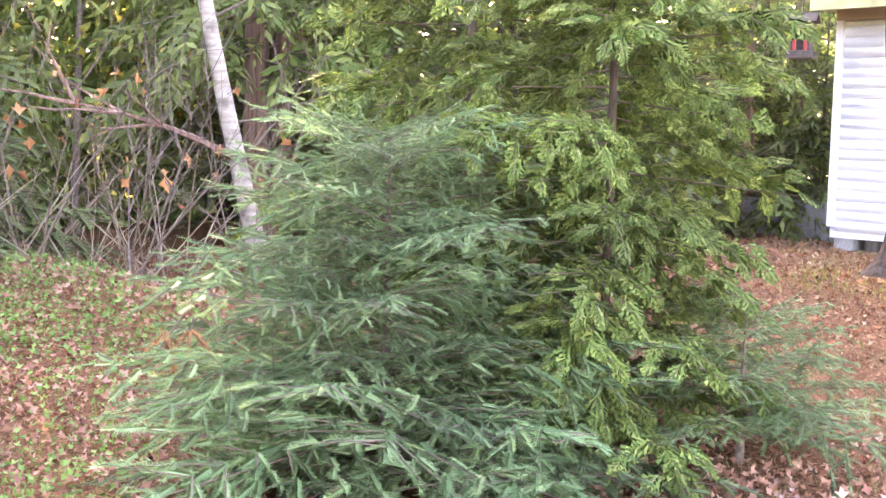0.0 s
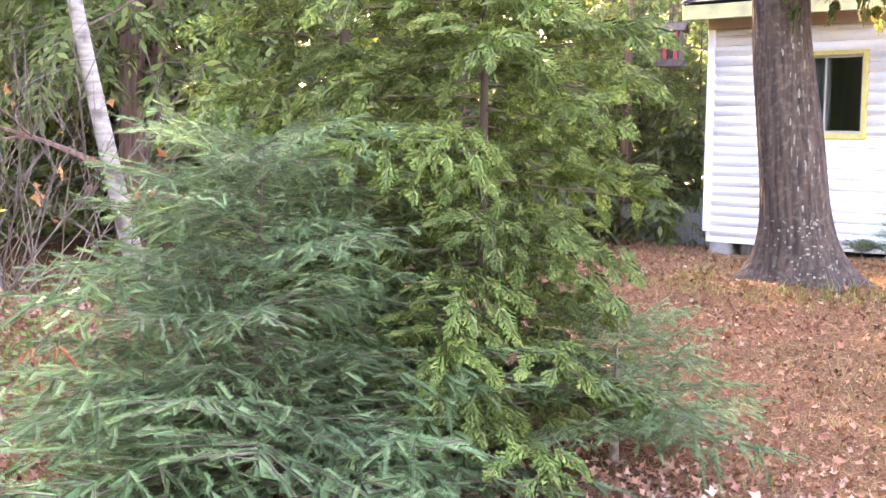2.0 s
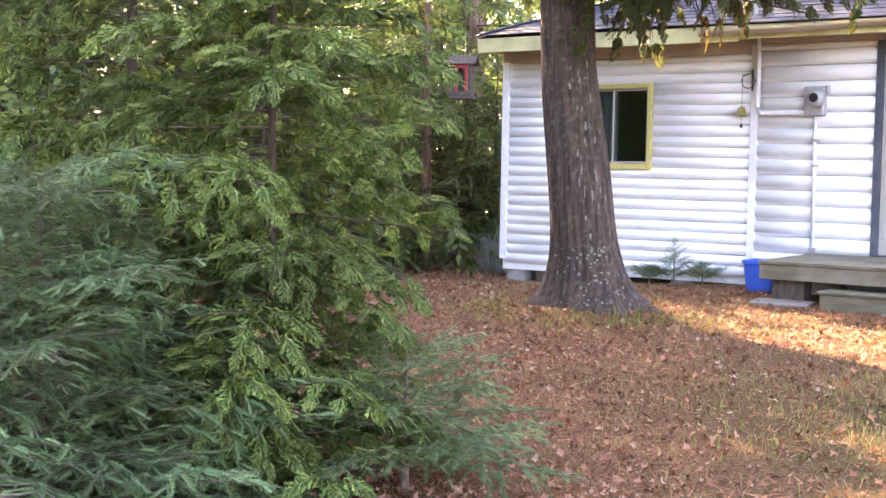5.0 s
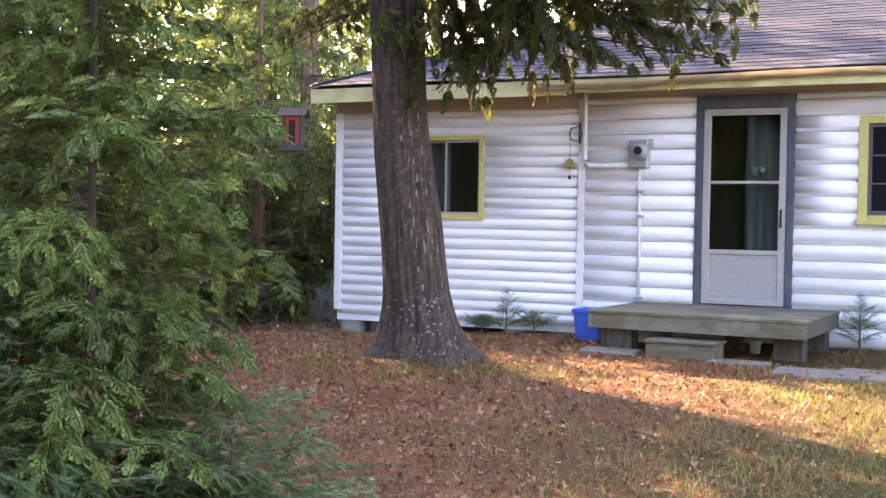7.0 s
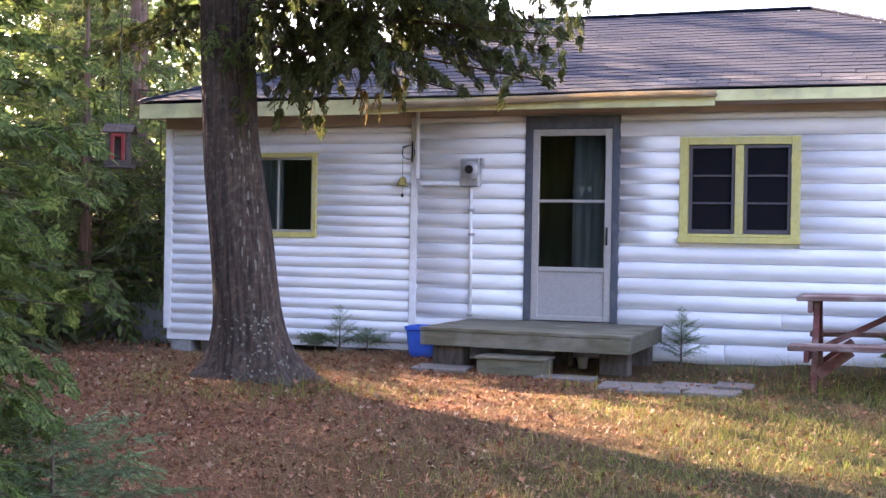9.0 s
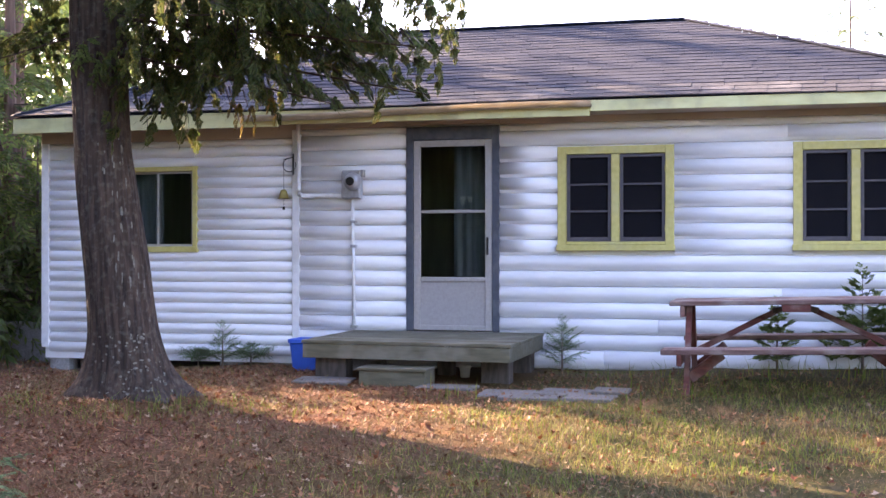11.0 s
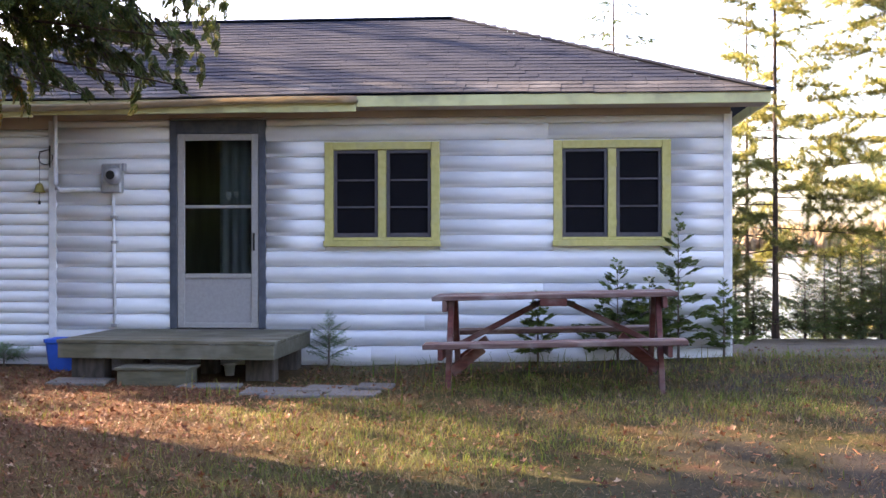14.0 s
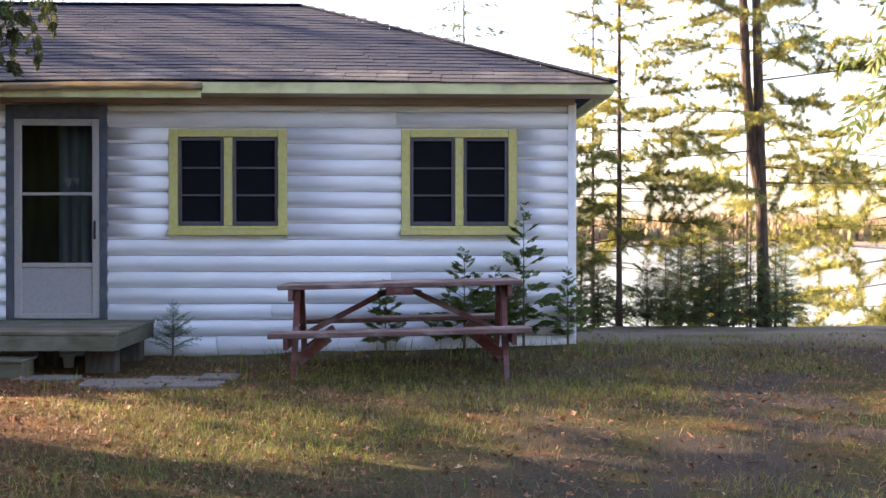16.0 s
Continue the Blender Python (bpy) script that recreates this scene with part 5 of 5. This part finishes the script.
bm.to_mesh(me)
bm.free()
me.materials.append(M_BIRCH)
link_part("broken_limb", me, birch, local=True)


def leaf_shape(size=0.062, fold=0.4):
    """A dry folded leaf with three pointed lobes and curled tips."""
    V = np.array(((0, 0, 0), (0.42, 0, -0.05), (0.25, 0.16, fold * 0.2), (0.48, 0.46, fold * 0.7), (0.60, 0.15, fold * 0.2), (1.0, 0.04, 0.22), (0.60, -0.17, fold * 0.25), (0.42, -0.44, fold * 0.5), (0.22, -0.15, fold * 0.2))) * size
    return V, np.array(((0, 1, 2), (2, 1, 3), (3, 1, 4), (4, 1, 5), (5, 1, 6), (6, 1, 7), (7, 1, 8), (8, 1, 0)))


LEAF = leaf_shape()
# bare shrub with a few brown leaves, at the edge of the bank
for k, (x, y) in enumerate(((4.5, 8.4), (4.9, 8.9), (3.9, 8.9), (5.3, 8.2), (3.2, 9.2), (2.6, 8.6))):
    sh = root("bare_shrub", (x, y, float(height(x, y))), "leafless grey-brown shrub with a few withered leaves", "shrub", "shrubs on the bank")
    for j in range(4):
        bare_branch(sh, (rr.uniform(-0.1, 0.1), rr.uniform(-0.1, 0.1), 0), rr.uniform(0, 6.28), rr.uniform(0.9, 1.4), rr.uniform(1.0, 1.9), 0.011, M_TWIG, rr, "stem")
    n = 8
    P = np.column_stack((rng.normal(0, 0.35, n), rng.normal(0, 0.35, n), rng.uniform(0.5, 1.6, n)))
    V, F = scatter(*LEAF, turns(rng.normal(0, 1, (n, 3)) + (0, 0, -1.2), rng.normal(0, 1, (n, 3)), rng.uniform(1.2, 2.4, n)), P)
    link_part("withered_leaves", tri_mesh("withered_leaves", V, F, [M_BROWNLEAF]), sh, local=True)
# broad-leaved trees turning yellow, deep in the woods
for k, (x, y, h) in enumerate(((8.8, 12.0, 6.0), (10.6, 14.0, 4.5), (9.6, 15.0, 8.0), (6.2, 13.0, 5.0), (10.2, 17.5, 9.0))):
    t = root("maple_tree", (x, y, float(height(x, y))), "slim maple with thin yellow autumn leaves", "tree", "yellowing trees")
    link_part("trunk", trunk_mesh("trunk", h, 0.06, M_TWIG, (0.2, 0.1), 8, seed=k), t, local=True)
    for j in range(10):
        z = h * (0.25 + 0.07 * j)
        bare_branch(t, (0.2 * z / h, 0.1 * z / h, z), j * 2.4, 0.5, 1.3, 0.015, M_TWIG, rr)
    n = 420
    P = np.column_stack((rng.normal(0, 0.75, n), rng.normal(0, 0.75, n), h * rng.uniform(0.25, 1.05, n)))
    V, F = scatter(*LEAF, turns(rng.normal(0, 1, (n, 3)) + (0, 0, -0.6), rng.normal(0, 1, (n, 3)), rng.uniform(1.2, 2.2, n)), P)
    link_part("crown", tri_mesh("crown", V, F, [M_YELLOWLEAF]), t, local=True)

# ---- lakeside trees ----
pz = float(height(17.2, -5.4))
pine = root("pine_tree", (17.2, -5.4, pz), "tall twin-stemmed pine with sparse sunlit boughs above the lake", "tree")
link_part("trunk", trunk_mesh("trunk", 10.5, 0.088, M_PINEBARK, (0.1, 0.25), 12, 0.2, 0.25, 1), pine, local=True)
bm = bmesh.new()
tube(bm, [(0.03, 0.02, 1.6), (0.04, 0.14, 2.3), (0.05, 0.24, 3.3), (0.1, 0.30, 5.0), (0.2, 0.5, 9.0)], [0.07, 0.075, 0.07, 0.06, 0.03], 10)
me = bpy.data.meshes.new("second_stem")
bm.to_mesh(me)
bm.free()
me.materials.append(M_PINEBARK)
link_part("second_stem", me, pine, local=True)
rr = random.Random(41)
for k in range(82):
    z = 1.75 + 8.2 * (k / 82) ** 0.95
    add_bough(pine, PINE_BOUGHS[k % 3], (0.1 * z / 10, 0.25 * z / 10, z), k * 2.4 + rr.uniform(-0.3, 0.3), 0.06 + rr.uniform(-0.12, 0.16), (1.1 - 0.6 * k / 82) * rr.uniform(0.45, 1.2), rr.uniform(-0.3, 0.3))
for k, (x, y, h, c, reach) in enumerate(((16.9, -3.35, 7.2, 84, 0.72), (21.5, -1.5, 9.6, 130, 1.2), (20.5, -3.55, 8.2, 100, 0.95), (23.5, -6.9, 8.0, 44, 1.0), (21.0, -8.6, 8.0, 60, 1.2))):
    conifer("spruce_tree", x, y, h, 0.042, M_PINEBARK, FAR_FIR if k in (1, 2) else PINE_BOUGHS, c, reach * (1.35 if k in (1, 2) else 1.0), 0.9, "slender spruce with thin sunlit boughs by the lake", group="lakeside trees", rise=0.0, seed=400 + k, top_rise=0.4)
for k, (x, y, h) in enumerate(((17.0, -4.0, 1.15), (17.1, -4.5, 1.35), (17.3, -4.85, 1.6), (17.0, -5.15, 1.5), (17.4, -5.75, 1.3), (17.0, -3.75, 0.9), (17.6, -4.3, 1.5), (17.2, -4.25, 1.6), (16.9, -4.7, 1.3), (17.3, -5.0, 1.7), (17.2, -5.55, 1.2), (17.5, -4.6, 1.7), (17.1, -3.1, 1.0), (17.3, -2.9, 1.3))):
    conifer("spruce_sapling", x, y, h, 0.018, M_PINEBARK, SAPLING_BOUGHS, 70, 1.0, 0.08, "dark spruce sapling on the bank", "sapling", "bank saplings", rise=0.15, seed=500 + k, top_rise=0.8)
# cedar seedlings along the cottage wall
for k, (x, y, h, reach) in enumerate(((12.2, -1.62, 1.40, 0.55), (12.15, -1.05, 0.95, 0.60), (12.25, -2.05, 0.75, 0.4), (12.2, -0.30, 0.7, 0.4), (12.2, -1.35, 0.8, 0.5), (12.25, 1.72, 0.55, 0.35), (12.15, 5.25, 0.5, 0.3), (12.3, 5.0, 0.22, 0.3), (12.3, 5.6, 0.2, 0.3))):
    conifer("cedar_seedling", x, y, h, 0.012, M_TWIG, SEED_SPRAYS if k < 5 else FIR_BOUGHS, 30 if k < 5 else 26, reach * (2.1 if k < 5 else 0.8), 0.06, "small evergreen seedling growing against the white siding", "seedling", "seedlings by the wall", rise=0.5, seed=600 + k, top_rise=1.0)

# ---- bird feeder ----
fx, fy, fzz = 7.3, 4.70, 2.28
feeder = root("bird_feeder", (fx, fy, fzz - 0.15), "weathered wooden bird feeder with red panels, hung from a branch", "bird feeder")
ry = Euler((0, 0, radians(20))).to_matrix().to_4x4()
at = Matrix.Translation((fx, fy, fzz))


def fpart(name, mat, *rows, label="", tilt=None):
    bm = bmesh.new()
    for q in rows:
        box(bm, *q, bevel=0.003)
    if tilt is not None:
        bmesh.ops.transform(bm, matrix=tilt, verts=bm.verts)
    bmesh.ops.transform(bm, matrix=at @ ry, verts=bm.verts)
    return part(name, bm, mat, feeder, label)


fpart("tray", M_FEEDWOOD, (-0.085, 0.085, -0.085, 0.085, -0.165, -0.145), (-0.085, -0.072, -0.085, 0.085, -0.145, -0.115), (0.072, 0.085, -0.085, 0.085, -0.145, -0.115))
for y in (-0.055, 0.055):
    fpart("end_board", M_FEEDWOOD, (-0.055, 0.055, y - 0.008, y + 0.008, -0.144, 0.07))
for x in (-0.062, 0.062):
    fpart("panel", M_RED, (x - 0.006, x + 0.006, -0.047, -0.024, -0.144, 0.075), (x - 0.006, x + 0.006, 0.024, 0.047, -0.144, 0.075), (x - 0.005, x + 0.005, -0.047, 0.047, 0.04, 0.08), label="red plastic panel")
fpart("seed_hopper", M_FEEDWOOD, (-0.02, 0.02, -0.046, 0.046, -0.143, 0.03), label="dull seed store")
for sx in (-1, 1):
    fpart("roof_board", M_FEEDWOOD, (-0.008, 0.098, -0.10, 0.10, -0.006, 0.006), tilt=Matrix.Translation((0, 0, 0.125)) @ Euler((0, 0, 0 if sx > 0 else math.pi)).to_matrix().to_4x4() @ Euler((0, radians(36), 0)).to_matrix().to_4x4())
bm = bmesh.new()
tube(bm, [(fx, fy, fzz + 0.12), (fx, fy, fzz + 1.15)], 0.003, 5)
part("hanging_wire", bm, M_DARK, feeder)

# low pale panel at the wood's edge, standing for an unidentified pale thing
bm = boxes((13.3, 13.5, 7.95, 9.3, 0.25, 0.86), bevel=0.02)
cw = part("retaining_wall", bm, M_BLOCK, None)
tagged(cw, "low pale grey panel standing for an unidentified thing beyond the cottage corner", "wall")

# deep woods behind the first trees, and a brown tangle of brush on the bank
r = np.random.default_rng(17)
CLUMP = (r.normal(0, 0.085, (42, 3)) + np.repeat(r.normal(0, 0.34, (14, 3)), 3, 0), np.arange(42).reshape(14, 3))
n = 36000
# the woods run on unseen to the left, added there for shade
a = np.where(r.random(n) < 0.84, r.uniform(radians(24), radians(205), n), r.uniform(radians(54), radians(110), n))
d = 15 + 26 * r.random(n) ** 1.3
P = np.column_stack((d * np.cos(a), d * np.sin(a), r.random(n) ** 1.25 * (3.5 + 0.38 * d) * (0.75 + 0.25 * np.sin(a * 23) * np.sin(d * 1.7))))
# opening left along the sun's rays to shape the sunlit strip
ray = 0.46 * (P[:, 1] - 0.5)
gap = (np.abs(P[:, 0] - 8.1 - 0.47 * (P[:, 1] - 0.8)) < 1.15) & (P[:, 2] > ray - 0.8) & (P[:, 2] < 0.46 * (P[:, 1] + 2.4))
keep = ~gap & ~((P[:, 0] > 9) & (P[:, 1] < 10.5)) & ((P[:, 0] < 15.5) | (P[:, 1] > 0.5 * P[:, 0] + 0.5) | (P[:, 2] < 0.13 * P[:, 1] + 1))
P = P[keep]
V, F = scatter(*CLUMP, turns(r.normal(0, 1, (len(P), 3)), r.normal(0, 1, (len(P), 3)), r.uniform(0.7, 1.5, len(P))), P)
deep = new("deep_woods", tri_mesh("deep_woods", V, F, [M_CEDAR_SHADE]))
tagged(deep, "dense evergreen woods behind the yard", "woods", kind="stuff")
n = 800
P = np.column_stack((rng.uniform(-1.5, 6.0, n), rng.uniform(8.3, 13.5, n), np.zeros(n)))
P[:, 2] = height(P[:, 0], P[:, 1])
STALK = (np.array(((0, -0.004, 0), (0, 0.004, 0), (0.5, 0.003, 0.03), (0.5, -0.003, 0.03), (1.0, 0, -0.03), (0.5, 0.0, 0.03), (0.75, 0.22, 0.05))), np.array(((0, 1, 2), (0, 2, 3), (3, 2, 4), (5, 3, 6))))
V, F = scatter(*STALK, turns(np.column_stack((rng.normal(0, 0.8, n), rng.normal(0, 0.8, n), np.ones(n))), rng.normal(0, 1, (n, 3)), rng.uniform(0.5, 1.9, n)), P)
brush = new("brush", tri_mesh("brush", V, F, [leafy("dry_brush", [(0.20, 0.15, 0.10), (0.32, 0.25, 0.17), (0.38, 0.30, 0.21), (0.24, 0.17, 0.12)], through_light=0.05)]))
tagged(brush, "tangle of dry brown stems at the edge of the woods", "brush", kind="stuff")

# ---- far shore ----
n = 8000
ang = rng.uniform(-0.75, 0.35, n)
dist = rng.uniform(800, 880, n)
P = np.column_stack((dist * np.cos(ang), dist * np.sin(ang), np.zeros(n)))
P[:, 2] = height(P[:, 0], P[:, 1]) - 1
sv = np.array([(0.5, 0, 0), (-0.25, 0.43, 0), (-0.25, -0.43, 0), (0.62, 0.1, 0.45), (-0.3, 0.5, 0.5), (-0.28, -0.52, 0.4), (0.05, 0, 1.0)])
sf = np.array([(0, 1, 4), (0, 4, 3), (1, 2, 5), (1, 5, 4), (2, 0, 3), (2, 3, 5), (3, 4, 6), (4, 5, 6), (5, 3, 6)])
R = np.zeros((n, 3, 3))
w, hgt, a = rng.uniform(2.5, 5.5, n), rng.uniform(4, 13, n), rng.uniform(0, 6.28, n)
R[:, 0, 0], R[:, 0, 1], R[:, 1, 0], R[:, 1, 1], R[:, 2, 2] = w * np.cos(a), -w * np.sin(a), w * np.sin(a), w * np.cos(a), hgt
V, F = scatter(sv, sf, R, P)
far = new("far_woods", tri_mesh("far_woods", V, F, [M_FARSHORE]))
tagged(far, "hazy autumn woods along the far shore", "woods", kind="stuff")

# ---- litter, grass and weeds on the ground ----
def patchy(x, y, f, seed):
    return 0.5 + 0.25 * (np.sin(f * x + seed) * np.sin(f * 0.8 * y + 2 * seed) + np.sin(f * 0.45 * (x + y) + 3 * seed) + 0.5 * np.sin(f * 2.3 * x - f * 1.9 * y + seed))


def strew(n, density, seed, x=(1.2, 13.5), y=(-6.5, 11)):
    """Places on the ground, more where density is high."""
    r = np.random.default_rng(seed)
    px, py = r.uniform(*x, n), r.uniform(*y, n)
    keep = r.random(n) < np.clip(density(px, py), 0, 1)
    keep &= ~((px > 12.35) & (py > RIGHT) & (py < LEFT))
    keep &= ~((px > 10.8) & (py > 1.9) & (py < 3.95))
    keep &= np.hypot(px - TREE[0], py - TREE[1]) > 0.36
    px, py = px[keep], py[keep]
    return np.column_stack((px, py, height(px, py))), r


def flat_turns(r, n, size, tilt):
    a = r.uniform(0, 6.28, n)
    d = np.column_stack((np.cos(a), np.sin(a), r.normal(0, tilt, n)))
    up = np.column_stack((r.normal(0, tilt, n), r.normal(0, tilt, n), np.ones(n)))
    return turns(d, up, size)


def d_leaf(x, y):
    near_tree = np.exp(-((x - 8.0) ** 2 + (y - 5.0) ** 2) / 14)
    near_fir = np.exp(-((x - 4.6) ** 2 + (y - 2.9) ** 2) / 5)
    return 0.045 + 0.75 * np.maximum(near_tree, near_fir) + 0.5 * smooth(3, 7, y) + 0.10 * patchy(x, y, 1.7, 1)


P, r = strew(130000, d_leaf, 1)
P[:, 2] += 0.006
V, F = scatter(*LEAF, flat_turns(r, len(P), 0.28 + 0.72 * r.random(len(P)) ** 2.2, 0.5), P)
ob = new("fallen_leaves", tri_mesh("fallen_leaves", V, F, [M_LITTER]))
tagged(ob, "dry brown and orange leaves scattered over the yard", "leaves", kind="stuff")

CHAFF = (np.array(((0, -0.004, 0), (0.045, -0.001, 0.004), (0.05, 0.003, 0.003), (0.002, 0.005, 0))), np.array(((0, 1, 2), (0, 2, 3))))
P, r = strew(60000, lambda x, y: 0.15 + 0.8 * smooth(0.5, 3.5, y) * smooth(2.5, 6, x), 2)
P[:, 2] += 0.005
V, F = scatter(*CHAFF, flat_turns(r, len(P), r.uniform(0.6, 1.6, len(P)), 0.25), P)
ob = new("cedar_chaff", tri_mesh("cedar_chaff", V, F, [M_CHAFF]))
tagged(ob, "fine rust-coloured cedar chaff under the trees", "litter", kind="stuff")

BLADE = (np.array(((0, -0.0016, 0), (0, 0.0016, 0), (0.018, 0.0012, 0.024), (0.018, -0.0012, 0.024), (0.055, 0, 0.034))), np.array(((0, 1, 2), (0, 2, 3), (3, 2, 4))))


def d_grass(x, y):
    right = smooth(3.3, 0.5, y)
    strip = np.exp(-((x - 8.6) / 2.4) ** 2)
    bank = smooth(3.2, 5.0, y) * smooth(4.2, 2.6, x) * 0.6
    base = right * (0.45 + 0.7 * strip) * smooth(0.45, 0.68, patchy(x, y, 2.1, 4)) + bank * patchy(x, y, 3, 2)
    ring = np.exp(-((np.hypot(x - TREE[0], y - TREE[1]) - 0.75) / 0.22) ** 2) * smooth(9.3, 8.7, x) * 0.9 + 0.7 * np.exp(-(((x - 9.0) / 0.4) ** 2 + ((y - 3.5) / 0.5) ** 2))
    return base + ring + 0.05


P, r = strew(230000, d_grass, 3)
V, F = scatter(*BLADE, turns(np.column_stack((np.cos(a := r.uniform(0, 6.28, len(P))), np.sin(a), r.uniform(-0.1, 0.5, len(P)))), np.tile((0.0, 0.0, 1.0), (len(P), 1)), r.uniform(0.45, 1.5, len(P))), P)
ob = new("grass", tri_mesh("grass", V, F, [M_GRASS]))
tagged(ob, "short thin autumn grass, half green and half straw", "grass", kind="stuff")

P, r = strew(38000, lambda x, y: smooth(3.4, 5.0, y) * smooth(5.4, 3.0, x) * (0.3 + 0.7 * patchy(x, y, 2.4, 5)), 4, x=(0.3, 5.4), y=(3, 11))
P[:, 2] += r.uniform(0.01, 0.09, len(P))
V, F = scatter(*LEAF, flat_turns(r, len(P), r.uniform(0.3, 0.85, len(P)), 0.6), P)
ob = new("weeds", tri_mesh("weeds", V, F, [M_WEED]))
tagged(ob, "low green weeds among leaves on the bank", "weeds", kind="stuff")
# long straw stalks by the slabs and the deck
P, r = strew(3600, lambda x, y: np.exp(-(((x - 10.0) / 0.25) ** 2 + ((y - 2.25) / 0.22) ** 2)) + 0.5 * np.exp(-(((x - 11.9) / 0.5) ** 2)) * smooth(2, 0, y) + 0.35 * np.exp(-(((x - 10.3) / 0.7) ** 2 + ((y - 0.2) / 0.6) ** 2)) + 0.8 * np.exp(-(((x - 8.4) / 0.25) ** 2 + ((y - 4.15) / 0.4) ** 2)), 6, x=(8, 12.4), y=(-3, 5))
V, F = scatter(*BLADE, turns(np.column_stack((np.cos(a := r.uniform(0, 6.28, len(P))), np.sin(a), r.uniform(0.2, 1.5, len(P)))), np.tile((0.0, 0.0, 1.0), (len(P), 1)), r.uniform(1.2, 3.2, len(P))), P)
ob = new("tall_grass", tri_mesh("tall_grass", V, F, [M_GRASS]))
tagged(ob, "taller dry grass stalks by the slabs and wall", "grass", kind="stuff")

# flattened dry grass and needles all over the yard
P, r = strew(130000, lambda x, y: 0.25 + 0.6 * smooth(0.35, 0.7, patchy(x, y, 1.5, 9)), 9, x=(3.6, 12.4), y=(-6.5, 6.5))
P[:, 2] += 0.004
V, F = scatter(*BLADE, flat_turns(r, len(P), r.uniform(0.5, 1.5, len(P)), 0.18), P)
ob = new("dry_grass", tri_mesh("dry_grass", V, F, [leafy("flattened_dry_grass", [(0.10, 0.06, 0.03), (0.19, 0.12, 0.055), (0.28, 0.19, 0.09), (0.14, 0.11, 0.035)], through_light=0.1)]))
tagged(ob, "flattened straw-coloured grass and needles over the soil", "grass", kind="stuff")

# large dry leaves heaped on the bank and under the fir
P, r = strew(42000, lambda x, y: smooth(4.0, 5.2, y) * smooth(5.6, 4.4, x) * (0.25 + 0.6 * patchy(x, y, 1.9, 7)) + 0.7 * np.exp(-((x - 4.1) ** 2 + (y - 2.9) ** 2) / 0.7), 8, x=(0.3, 5.8), y=(1.5, 11))
P[:, 2] += r.uniform(0.01, 0.05, len(P))
V, F = scatter(*LEAF, flat_turns(r, len(P), 0.45 + 0.65 * r.random(len(P)) ** 1.5, 0.7), P)
ob = new("bank_leaves", tri_mesh("bank_leaves", V, F, [leafy("dull_fallen_leaves", [(0.12, 0.055, 0.035), (0.25, 0.115, 0.07), (0.32, 0.17, 0.11), (0.20, 0.08, 0.05), (0.37, 0.25, 0.18)], through_light=0.1)]))
tagged(ob, "large dry brown leaves heaped on the bank and under the fir", "leaves", kind="stuff")
